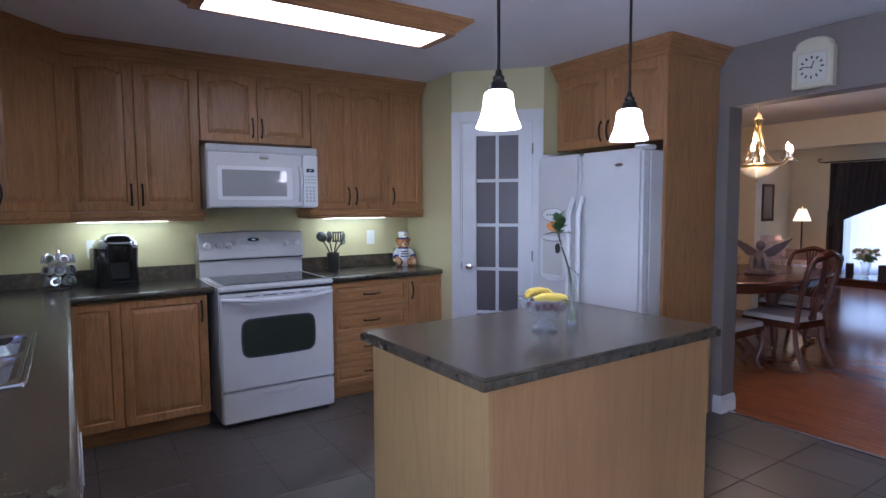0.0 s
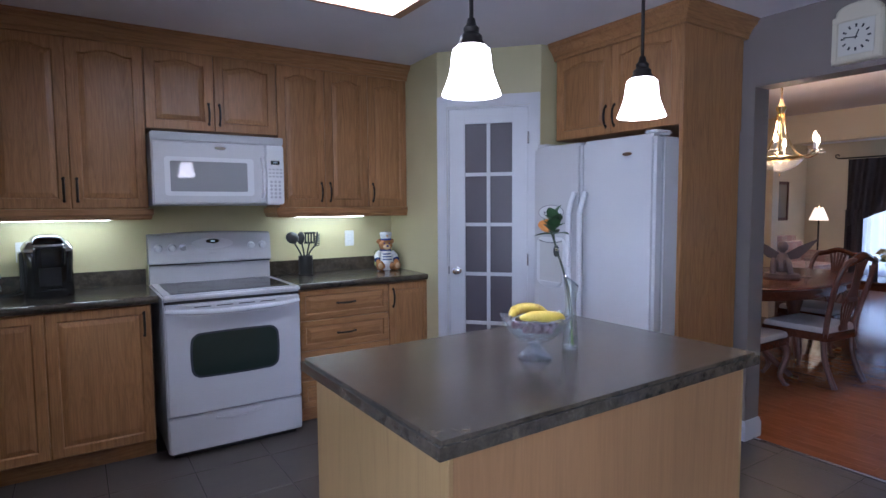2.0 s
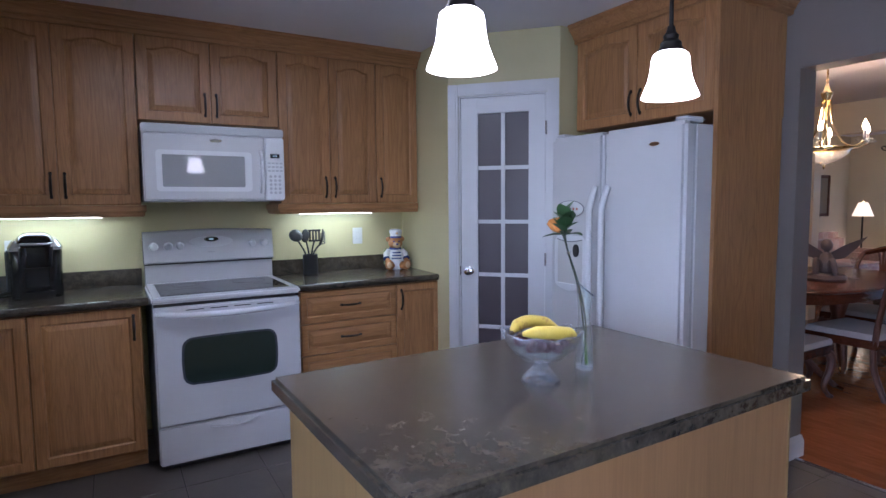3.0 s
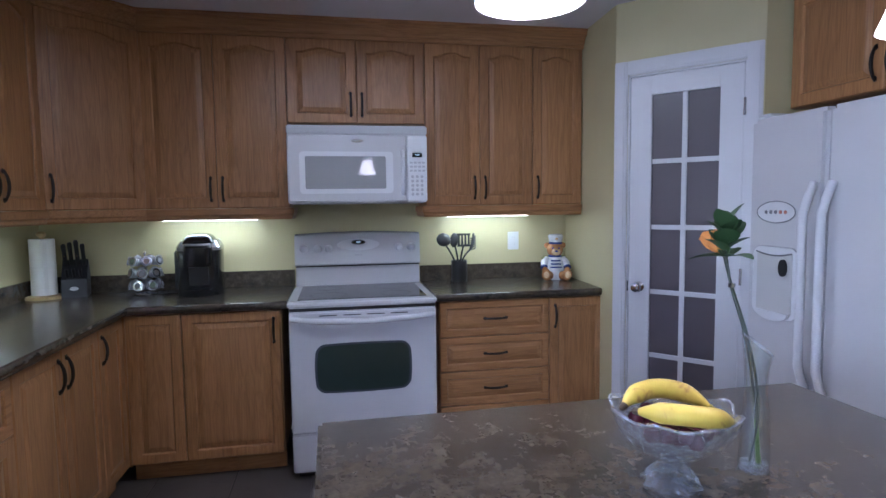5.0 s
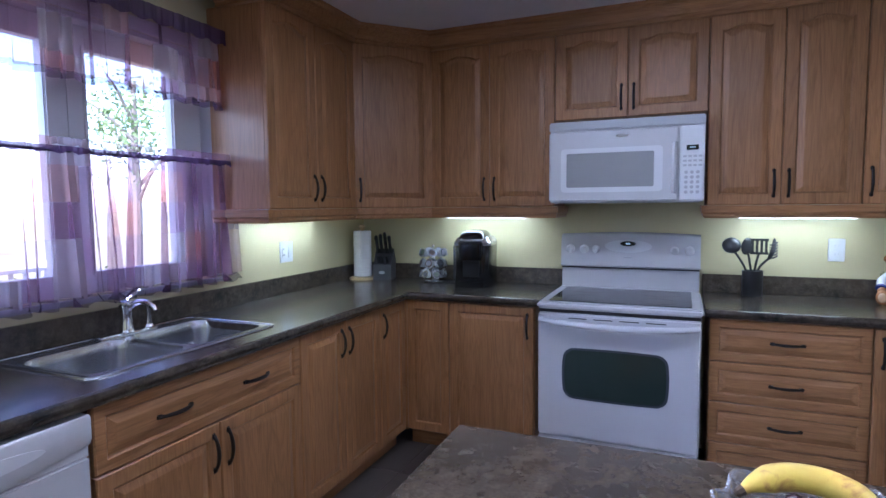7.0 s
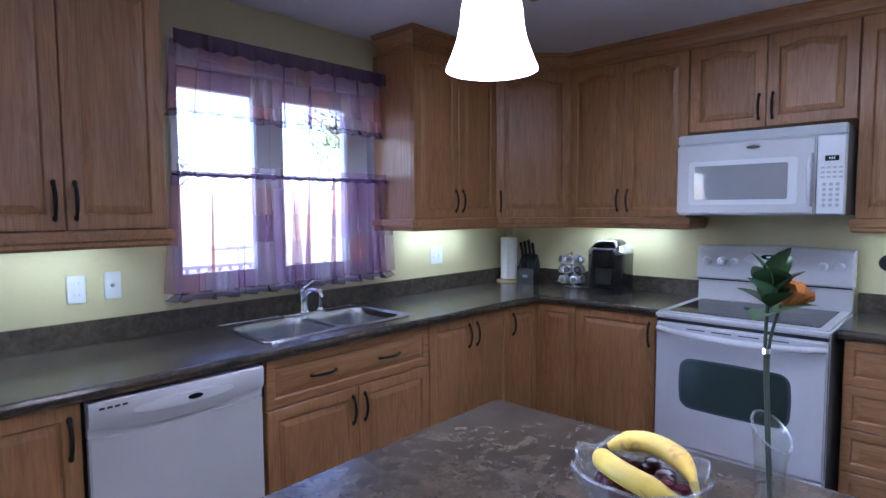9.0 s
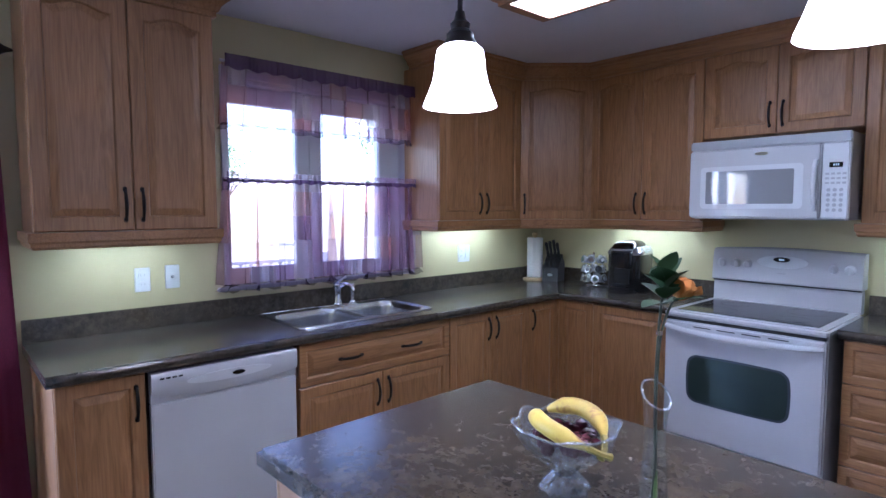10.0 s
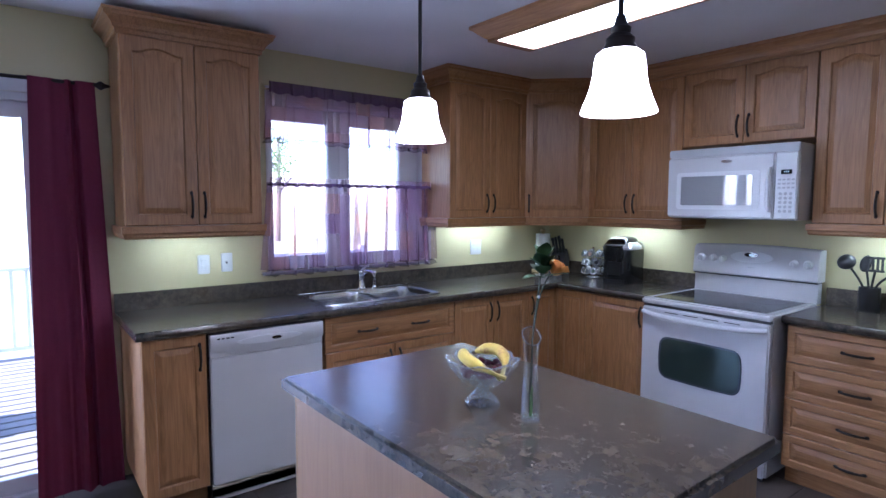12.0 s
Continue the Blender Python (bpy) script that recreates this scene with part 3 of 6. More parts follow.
part("clock_display", plate([(0.042 * math.cos(a), 0.0145 * math.sin(a)) for a in [2 * math.pi * i / 32 for i in range(32)]], 0.002, -0.003), GLOSSB, panel, "black oval clock display", turn=pose(S / 2, 0.580, 1.180, -5))
digit = glowing("display_digits", (0.6, 0.85, 0.9), 0.12)
digit.node_tree.nodes["Principled BSDF"].inputs["Base Color"].default_value = (0.25, 0.3, 0.32, 1)
part("clock_digits", boxes(*[(S / 2 - 0.012 + 0.009 * i, S / 2 - 0.006 + 0.009 * i, 0.5745, 0.5765, 1.1755, 1.1845) for i in range(3)]), digit, panel)
for i in range(8):
    part("print_mark", boxes((0.035 + 0.014 * (i % 4) + (0.06 if i > 3 else 0), 0.040 + 0.014 * (i % 4) + (0.06 if i > 3 else 0), 0.5805, 0.583, 1.088 + 0.008 * (i % 2), 1.091 + 0.008 * (i % 2))), GREYP, panel)
part("brand_bar", boxes((S / 2 - 0.022, S / 2 + 0.022, 0.580, 0.583, 1.098, 1.105)), GREYP, panel)
# oven door
part("vent_gap", boxes((0.006, S - 0.006, 0.0, 0.03, 0.872, 0.889)), BLACK, stove)
door = part("oven_door", box(bmesh.new(), 0.004, S - 0.004, -0.012, 0.029, 0.245, 0.870, 0.008, 3), ENAMEL, stove, smooth=True)
for i in range(4):
    x = 0.155 + 0.12 * i
    part("vent_slot", boxes((x, x + 0.088, -0.0135, -0.010, 0.846, 0.851)), BLACK, door)
n = 16
pts = [(0.012 + (S - 0.024) * i / n, -0.018 - 0.036 * min(1, math.sin(math.pi * i / n) * 2.2) , 0.838 - 0.016 * math.sin(math.pi * i / n)) for i in range(n + 1)]
part("handle", tube(pts, [0.014 + 0.003 * math.sin(math.pi * i / n) for i in range(n + 1)], 10, flat=0.8), ENAMEL, door, "white bowed oven handle", True)
WX, WZ = S / 2 - 0.005, 0.575
part("window_border", plate(rounded_rect(0.475, 0.250, 0.045, bow=0.045), 0.0, -0.0025), finish(material("oven_window_border", (0.05, 0.06, 0.075), 0.22)), door, "dotted dark border", turn=pose(WX, -0.0115, WZ))
part("window", plate(rounded_rect(0.452, 0.230, 0.038, bow=0.045), 0.0, -0.0015), material("oven_window_glass", (0.022, 0.034, 0.030), 0.05, specular_ior_level=1.0, specular_tint=(0.75, 1.0, 0.95, 1)), door, "dark green oven window glass", turn=pose(WX, -0.0135, WZ))
drawer = part("storage_drawer", box(bmesh.new(), 0.004, S - 0.004, -0.006, 0.029, 0.035, 0.238, 0.007, 3), ENAMEL, stove, smooth=True)
part("drawer_grip", tube([(0.25 + 0.256 * i / 10, -0.008 - 0.006 * math.sin(math.pi * i / 10), 0.205 - 0.012 * math.sin(math.pi * i / 10)) for i in range(11)], 0.007, 8), ENAMEL, drawer, smooth=True)
part("plinth", boxes((0.03, S - 0.03, 0.04, 0.06, 0.0, 0.04)), BLACK, stove)

# ---- microwave ----
mw = thing("microwave", pose(0.0, -0.43, 1.415), "white over-the-range microwave with grey window", "microwave")
part("body", box(bmesh.new(), 0.002, S - 0.002, 0.022, 0.455, 0.0, 0.418, 0.004), ENAMEL, mw)
part("vent_grille", box(bmesh.new(), 0.0, S, 0.0, 0.03, 0.372, 0.42, 0.006), GREYP, mw, "pale grey top vent")
mdoor = part("door", box(bmesh.new(), 0.002, 0.638, -0.012, 0.021, 0.004, 0.368, 0.008, 3), ENAMEL, mw, smooth=True)
part("window_frame", plate(rounded_rect(0.50, 0.225, 0.02), 0.0, -0.003), PLASTIC, mdoor, turn=pose(0.315, -0.0115, 0.165))
mesh_glass = material("perforated_window", (0.27, 0.275, 0.29), 0.04, specular_ior_level=0.9)
part("window", plate(rounded_rect(0.43, 0.175, 0.008), 0.0, -0.002), mesh_glass, mdoor, "grey mesh window glass", turn=pose(0.31, -0.0145, 0.165))
n = 10
part("handle", tube([(0.617, -0.014 - 0.03 * math.sin(math.pi * i / n) ** 0.5, 0.045 + 0.24 * i / n) for i in range(n + 1)], 0.011, 10), PLASTIC, mdoor, "white bowed handle", True)
part("badge", plate([(0.032 * math.cos(a), 0.0085 * math.sin(a)) for a in [2 * math.pi * i / 24 for i in range(24)]], 0.0, -0.002), CHROME, mdoor, "oval chrome badge", turn=pose(0.372, -0.0115, 0.335))
ctl = part("control_panel", box(bmesh.new(), 0.642, S - 0.002, -0.010, 0.021, 0.004, 0.368, 0.006, 3), PLASTIC, mw, smooth=True)
part("display", boxes((0.672, 0.726, -0.0125, -0.009, 0.249, 0.273)), GLOSSB, ctl, "black clock display")
part("display_digits", boxes(*[(0.688 + 0.009 * i, 0.693 + 0.009 * i, -0.0135, -0.012, 0.257, 0.266) for i in range(3)]), digit, ctl)
for r in range(8):
    for c in range(4 if r < 3 else 3):
        if r < 3:
            part("key", boxes((0.657 + 0.023 * c, 0.673 + 0.023 * c, -0.0115, -0.009, 0.214 - 0.022 * r, 0.224 - 0.022 * r)), GREYP, ctl)
        else:
            part("key", lathe([(0.0085, 0), (0.0085, 0.002), (0.006, 0.0026)], 10), GREYP, ctl, turn=pose(0.672 + 0.026 * c, -0.0095, 0.142 - 0.024 * (r - 3), 90))
part("underside", boxes((0.02, S - 0.02, 0.03, 0.44, -0.004, 0.001)), GREYP, mw)

# ---- fridge ----
FX, FY0, FW, FH = 2.10, -1.282, 0.905, 1.760
fridge = thing("refrigerator", pose(FX, FY0, 0, 0, 0, -90), "white side-by-side refrigerator with water dispenser", "refrigerator")
part("body", box(bmesh.new(), 0.004, FW - 0.004, 0.085, 0.75, 0.02, FH - 0.012, 0.008), ENAMEL, fridge)
left = part("freezer_door", box(bmesh.new(), 0.0, 0.405, 0.0, 0.075, 0.10, FH, 0.018, 4), ENAMEL, fridge, smooth=True)
right = part("fridge_door", box(bmesh.new(), 0.411, FW, 0.0, 0.075, 0.10, FH, 0.018, 4), ENAMEL, fridge, smooth=True)
part("gasket", boxes((0.01, FW - 0.01, 0.072, 0.088, 0.11, FH - 0.02)), GREYP, fridge)
part("grille", boxes((0.01, FW - 0.01, 0.03, 0.09, 0.012, 0.092)), GREYP, fridge)
for hx in (0.045, FW - 0.05):
    part("hinge_cover", box(bmesh.new(), hx - 0.04, hx + 0.045, 0.02, 0.16, FH - 0.004, FH + 0.022, 0.012, 3), PLASTIC, fridge, smooth=True)
for own, hx in ((left, 0.365), (right, 0.451)):
    n = 14
    pts = [(hx, -0.006 - 0.048 * min(1, 2.6 * math.sin(math.pi * i / n)), 0.62 + 0.85 * i / n) for i in range(n + 1)]
    part("handle", tube(pts, 0.016, 10), PLASTIC, own, "long white bowed handle", True)
def outline(w, h, r, y, rad):
    ring = [(px, y, pz) for px, pz in rounded_rect(w, h, r)]
    return tube(ring + ring[:2], rad, 6)


def oval(rx, rz, n=36):
    return [(rx * math.cos(a), rz * math.sin(a)) for a in [2 * math.pi * i / n for i in range(n)]]


# dark grey for buttons, and for outlines with the edge shade put into the colour
LINE = material("shadow_grey_seam", (0.16, 0.165, 0.18), 0.5)
disp = part("dispenser", plate(rounded_rect(0.262, 0.31, 0.05), 0.0, -0.006), PLASTIC, left, "white water dispenser panel", turn=pose(0.172, 0.0, 1.050))
part("dispenser_edge", outline(0.260, 0.308, 0.05, -0.0055, 0.0022), GREYP, disp, turn=pose(0.172, 0.0, 1.050))
recess = part("dispenser_recess", plate([(0.098 * u, 0.135 - 0.012 * (1 - u * u)) for u in (-1, -0.6, -0.2, 0.2, 0.6, 1)][::-1] + [(0.098 * u, -0.115 - 0.04 * math.sqrt(max(0, 1 - u * u))) for u in (-1, -0.85, -0.5, 0, 0.5, 0.85, 1)], 0.0, -0.003), material("recess_cream", (0.52, 0.52, 0.51), 0.3), disp, turn=pose(0.172, -0.0055, 1.042))
part("recess_shade_line", tube([(0.168 + 0.1 * u, -0.0095, 1.180 - 0.014 * (1 - u * u)) for u in (-1, -0.7, -0.35, 0, 0.35, 0.7, 1)], 0.0032, 6), LINE, recess)
part("drip_tray", loft(bmesh.new(), [[(0.168 + 0.094 * k * math.cos(a), y, 0.925 + 0.04 * k * math.sin(a)) for a in [math.pi + math.pi * i / 14 for i in range(15)]] for k, y in ((1.0, -0.008), (1.0, -0.016), (0.9, -0.017))]), PLASTIC, disp, smooth=True)
ctl_panel = part("dispenser_panel", plate(oval(0.108, 0.047), 0.0, -0.005), PLASTIC, left, "oval control panel", turn=pose(0.168, 0.0, 1.352))
ring = [(0.168 + px, -0.005, 1.352 + pz) for px, pz in oval(0.107, 0.046)]
part("oval_edge", tube(ring + ring[:2], 0.0022, 6), LINE, ctl_panel)
for i in range(5):
    part("dispenser_button", lathe([(0.008, 0), (0.008, 0.003)], 12), material("button_red", (0.45, 0.18, 0.14), 0.4) if i > 2 else LINE, ctl_panel, turn=pose(0.115 + 0.027 * i, -0.0045, 1.352, 90))
part("dispenser_paddle", plate(oval(0.021, 0.036), 0.0, -0.010), BLACK, disp, turn=pose(0.226, -0.008, 1.118))
part("badge", plate([(0.030 * math.cos(a), 0.010 * math.sin(a)) for a in [2 * math.pi * i / 24 for i in range(24)]], 0.0, -0.002), CHROME, right, "oval chrome badge", turn=pose(0.735, 0.0, 1.665))
# surround
OX = 2.315
over = upper_cabinet(pose(OX, -1.283, 0, 0, 0, -90), 0.905, 1.815, UP1, 0.60, [(0.45, "r"), (0.455, "l")], 0.022, "honey oak cabinet with two arched doors above the refrigerator")
tall = thing("fridge_panel", pose(0, 0, 0), "tall honey oak end panel beside the refrigerator", "panel")
part("panel", boxes((OX - 0.017, 2.83, -2.210, -2.190, 0.0, UP1), bevel=0.001), OAK, tall)
part("edge_band", boxes((OX - 0.020, OX - 0.017, -2.2105, -2.1895, 0.0, UP1)), OAK, tall)
crown3 = thing("crown_moulding", pose(0, 0, 0), "honey oak crown moulding above the refrigerator", "moulding")
moulding(crown3, "moulding", [(EAST - 0.01, -2.212), (OX - 0.022, -2.212), (OX - 0.022, -1.275)][::-1], CROWN, UP1 - 0.01, OAK_H)

# ---- dishwasher ----
dw = thing("dishwasher", pose(-0.786, -3.066, 0, 0, 0, 90), "white built-in dishwasher with bowed control strip", "dishwasher")
D = 0.597
part("tub", boxes((0.004, D - 0.004, 0.03, 0.57, 0.03, 0.868)), BLACK, dw)
ddoor = part("door", box(bmesh.new(), 0.006, D - 0.006, -0.006, 0.029, 0.105, 0.745, 0.005, 3), ENAMEL, dw, smooth=True)
strip = loft(bmesh.new(), [[(x, 0.029, 0.862), (x, -0.012, 0.862), (x, -0.018, 0.855), (x, -0.018 - 0.008 * math.sin(math.pi * x / D), 0.80), (x, -0.010, 0.752 + 0.03 * (1 - math.sin(math.pi * x / D))), (x, 0.029, 0.752 + 0.03 * (1 - math.sin(math.pi * x / D)))] for x in [0.006 + (D - 0.012) * i / 12 for i in range(13)]])
cstrip = part("control_strip", strip, ENAMEL, dw, smooth=True)
part("filler", boxes((0.006, D - 0.006, 0.0, 0.028, 0.747, 0.785)), ENAMEL, dw)
part("grip_recess", plate([(0.17 * math.cos(a), 0.020 * math.sin(a)) for a in [2 * math.pi * i / 36 for i in range(36)]], 0.0, -0.003), PLASTIC, cstrip, turn=pose(D / 2, -0.0235, 0.815))
part("badge", plate([(0.026 * math.cos(a), 0.009 * math.sin(a)) for a in [2 * math.pi * i / 24 for i in range(24)]], 0.0, -0.003), GLOSSB, cstrip, "dark oval badge", turn=pose(D / 2 + 0.03, -0.026, 0.815))
for i in range(4):
    part("button", boxes((0.035 + 0.022 * i, 0.05 + 0.022 * i, -0.0205, -0.017, 0.838, 0.845)), BLACK, cstrip)
part("kick_plate", boxes((0.006, D - 0.006, 0.03, 0.05, 0.012, 0.09)), ENAMEL, dw)
part("base_trim", boxes((0.004, D - 0.004, 0.0, 0.03, 0.088, 0.103), bevel=0.002), material("cream_strip", (0.5, 0.46, 0.36), 0.4), dw)

# ---- pantry door ----
dframe = thing("door_1", diag, "white glazed pantry door with ten dark panes, closed", "door")
dframe["kind"] = "structure"
x0, x1, top = DOORW
casing = [(0.0, 0.0), (0.010, 0.0), (0.016, 0.012), (0.016, 0.05), (0.022, 0.058), (0.022, 0.068), (0.0, 0.068)]
for nm, d in (("casing", (0.0, x0, -0.018, -0.001, 0.0, top + 0.072)), ("casing", (x1, x1 + 0.068, -0.018, -0.001, 0.0, top + 0.072)), ("casing", (x0, x1, -0.018, -0.001, top, top + 0.072))):
    part(nm, box(bmesh.new(), *d, 0.004), TRIM, dframe)
    e = (d[0] + 0.012, d[1] - 0.012, -0.024, -0.018, d[4] + (0.012 if d[4] > 0 else 0), d[5] - 0.012) if nm else d
    part("casing_bead", box(bmesh.new(), *e, 0.003), TRIM, dframe)
part("jamb", boxes((x0, x0 + 0.010, 0.0, 0.1, 0, top), (x1 - 0.010, x1, 0.0, 0.1, 0, top), (x0, x1, 0.0, 0.1, top - 0.010, top)), TRIM, dframe)
px0, px1, pz1, pz0 = 0.188, 0.508, 1.945, 0.262
leaf = part("leaf", boxes((x0 + 0.012, px0, 0.004, 0.038, 0.01, top - 0.012), (px1, x1 - 0.012, 0.004, 0.038, 0.01, top - 0.012), (px0, px1, 0.004, 0.038, pz1, top - 0.012), (px0, px1, 0.004, 0.038, 0.01, pz0), bevel=0.002), TRIM, dframe)
mid = (px0 + px1) / 2
part("muntin", boxes((mid - 0.012, mid + 0.012, 0.008, 0.034, pz0, pz1), bevel=0.003), TRIM, leaf)
ph = (pz1 - pz0) / 5
for i in range(1, 5):
    part("muntin", boxes((px0, px1, 0.0085, 0.0335, pz0 + ph * i - 0.012, pz0 + ph * i + 0.012), bevel=0.003), TRIM, leaf)
# opaque panes: the dark pantry and the room's reflection are put into their colour
dimglass = material("room_tinted_dark_glass", (0.085, 0.072, 0.082), 0.28)
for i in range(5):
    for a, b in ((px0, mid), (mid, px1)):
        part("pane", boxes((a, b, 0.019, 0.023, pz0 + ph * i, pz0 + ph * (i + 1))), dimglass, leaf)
knob = part("knob", lathe([(0.026, 0), (0.026, 0.006), (0.010, 0.012), (0.009, 0.03), (0.024, 0.042), (0.028, 0.055), (0.022, 0.066), (0.006, 0.069)], 20), CHROME, leaf, "satin chrome door knob", True, pose(0.137, 0.004, 0.958, 90))
for hz in (0.25, 1.0, 1.80):
    part("hinge", lathe([(0.006, 0), (0.006, 0.08)], 10), STEEL, leaf, turn=pose(x1 - 0.008, -0.002, hz))
part("strike", boxes((x0 + 0.004, x0 + 0.010, -0.002, 0.004, 0.93, 0.985)), BLACK, leaf)

# ---- hanging lamps ----
def pendant(x, y):
    lamp = thing("pendant_lamp", pose(x, y, CEILING), "lit frosted white bell-shaped glass pendant on a bronze rod", "lamp", "pendant lamps over the island")
    part("canopy", lathe([(0.058, 0.0), (0.060, -0.006), (0.050, -0.012), (0.016, -0.024)][::-1], 24), IRON, lamp, smooth=True)
    part("rod", lathe([(0.0062, -0.545), (0.0062, -0.02)], 10), IRON, lamp, smooth=True)
    part("cap", lathe([(0.038, -0.612), (0.037, -0.598), (0.030, -0.588), (0.030, -0.578), (0.020, -0.568), (0.022, -0.556), (0.014, -0.548), (0.010, -0.530)], 20), IRON, lamp, "dark bronze fitter", True)
    out = [(0.081, -0.734), (0.0795, -0.728), (0.070, -0.705), (0.061, -0.680), (0.056, -0.655), (0.054, -0.630), (0.050, -0.612), (0.040, -0.604), (0.030, -0.602)]
    bm = bmesh.new()
    rings = [[(r * math.cos(i * math.pi / 16), r * math.sin(i * math.pi / 16), z) for i in range(32)] for r, z in out + [(r - 0.003, z) for r, z in out[::-1]]]
    loft(bm, rings + [rings[0]], cap=False)
    part("shade", bm, SHADE, lamp, "lit frosted white glass", True)
    return lamp


for px, py in ((0.545, -2.752), (1.275, -2.742)):
    pendant(px, py)
    bulb("pendant_bulb", (px, py, 1.75), 1.3, (1.0, 0.90, 0.80), 0.03)

# ---- ceiling light ----
fl = thing("ceiling_light", pose(0.397, -1.606, CEILING), "fluorescent ceiling light with oak frame and lit diffuser", "lamp")
def rect(w, d, z): return [(-w / 2, -d / 2, z), (w / 2, -d / 2, z), (w / 2, d / 2, z), (-w / 2, d / 2, z)]
bm = loft(bmesh.new(), [rect(w, d, z) for w, d, z in ((1.47, 0.43, -0.0), (1.47, 0.43, -0.017), (1.44, 0.405, -0.026), (1.39, 0.365, -0.046), (1.34, 0.335, -0.065), (1.30, 0.315, -0.075), (1.30, 0.315, -0.088), (1.20, 0.276, -0.088), (1.20, 0.276, -0.015))], cap=False)
part("frame", bm, OAK_H, fl)
part("diffuser", boxes((-0.602, 0.602, -0.140, 0.140, -0.083, -0.078)), TUBE, fl, "lit prismatic acrylic diffuser")

# ---- strip lights under the cabinets ----
def strip_light(m, length):
    s = thing("strip_light", m, "lit slim white strip light under a wall cabinet", "lamp", "under-cabinet strip lights")
    part("housing", boxes((-length / 2, length / 2, -0.04, 0.04, 0.004, 0.064), bevel=0.003), PLASTIC, s)
    part("lens", boxes((-length / 2 + 0.01, length / 2 - 0.01, -0.032, 0.032, -0.004, 0.004), bevel=0.002), STRIP, s, "lit lens")


strip_light(pose(-0.455, -0.12, 1.330), 0.53)
strip_light(pose(1.185, -0.12, 1.330), 0.53)
strip_light(pose(-1.29, -0.88, 1.330, 0, 0, 90), 0.60)
strip_light(pose(-1.24, -3.0, 1.330, 0, 0, 90), 0.40)

# ---- window, patio door, outside ----
def sash_glass(parent, m, x0, x1, y0, y1, z0, z1):
    ob = part("pane", boxes((x0, x1, y0, y1, z0, z1)), PANE, parent, "clear glass")
    ob.visible_shadow = False
    return ob


win = tagged(thing("window_1", pose(0, 0, 0), "white two-sash kitchen window", "window"), kind="structure")
y0, y1, z0, z1 = WIN
wx = WALL_X - 0.12
part("jamb", boxes((WALL_X - 0.149, WALL_X - 0.002, y0 + 0.001, y0 + 0.02, z0 + 0.001, z1 - 0.001), (WALL_X - 0.149, WALL_X - 0.002, y1 - 0.02, y1 - 0.001, z0 + 0.001, z1 - 0.001), (WALL_X - 0.149, WALL_X - 0.002, y0 + 0.02, y1 - 0.02, z1 - 0.02, z1 - 0.001)), TRIM, win)
part("window_sill", box(bmesh.new(), WALL_X - 0.149, WALL_X + 0.022, y0 - 0.06, y1 + 0.04, z0 - 0.022, z0 - 0.001, 0.006), TRIM, win)
part("casing", boxes((WALL_X + 0.001, WALL_X + 0.016, y0 - 0.022, y0, z0, z1 + 0.055), (WALL_X + 0.001, WALL_X + 0.016, y1, y1 + 0.05, z0, z1 + 0.055), (WALL_X + 0.001, WALL_X + 0.016, y0, y1, z1, z1 + 0.055), bevel=0.004), TRIM, win)
ymid = -2.005
for a, b, ga, gb in ((y0 + 0.02, ymid, -2.478, -2.087), (ymid, y1 - 0.02, -1.922, -1.523)):
    fr = part("window_frame", boxes((wx, wx + 0.05, a, ga, z0, z1 - 0.02), (wx, wx + 0.05, gb, b, z0, z1 - 0.02), (wx, wx + 0.05, ga, gb, z0, z0 + 0.085), (wx, wx + 0.05, ga, gb, z1 - 0.11, z1 - 0.02), bevel=0.004), TRIM, win, "white vinyl sash")
    part("glazing_bead", boxes((wx + 0.05, wx + 0.056, ga - 0.018, ga - 0.006, z0 + 0.07, z1 - 0.095), (wx + 0.05, wx + 0.056, gb + 0.006, gb + 0.018, z0 + 0.07, z1 - 0.095)), TRIM, fr)
    sash_glass(fr, None, wx + 0.02, wx + 0.026, ga - 0.005, gb + 0.005, z0 + 0.08, z1 - 0.105)

pat = tagged(thing("door_2", pose(0, 0, 0), "white sliding glass patio door", "door"), kind="structure")
y0, y1, z0, z1 = PATIO
part("frame", boxes((WALL_X - 0.149, WALL_X + 0.002, y1 - 0.04, y1 - 0.001, 0.0, z1 - 0.001), (WALL_X - 0.149, WALL_X + 0.002, y0 + 0.001, y0 + 0.04, 0.0, z1 - 0.001), (WALL_X - 0.149, WALL_X + 0.002, y0 + 0.04, y1 - 0.04, z1 - 0.04, z1 - 0.001), (WALL_X - 0.149, WALL_X + 0.01, y0 + 0.04, y1 - 0.04, 0.0, 0.035), bevel=0.003), TRIM, pat)
part("casing", boxes((WALL_X + 0.001, WALL_X + 0.018, y1, y1 + 0.06, 0.0, z1 + 0.07), (WALL_X + 0.001, WALL_X + 0.018, y0 - 0.06, y0, 0.0, z1 + 0.07), (WALL_X + 0.001, WALL_X + 0.018, y0, y1, z1, z1 + 0.07), bevel=0.004), TRIM, pat)
pm = (y0 + y1) / 2
for a, b, dx in ((y0 + 0.04, pm + 0.03, 0.0), (pm - 0.03, y1 - 0.04, 0.055)):
    px_ = WALL_X - 0.12 + dx
    lf = part("leaf", boxes((px_, px_ + 0.045, a, a + 0.07, 0.037, z1 - 0.042), (px_, px_ + 0.045, b - 0.07, b, 0.037, z1 - 0.042), (px_, px_ + 0.045, a + 0.07, b - 0.07, 0.037, 0.12), (px_, px_ + 0.045, a + 0.07, b - 0.07, z1 - 0.12, z1 - 0.042), bevel=0.004), TRIM, pat)
    sash_glass(lf, None, px_ + 0.02, px_ + 0.026, a + 0.065, b - 0.065, 0.115, z1 - 0.115)

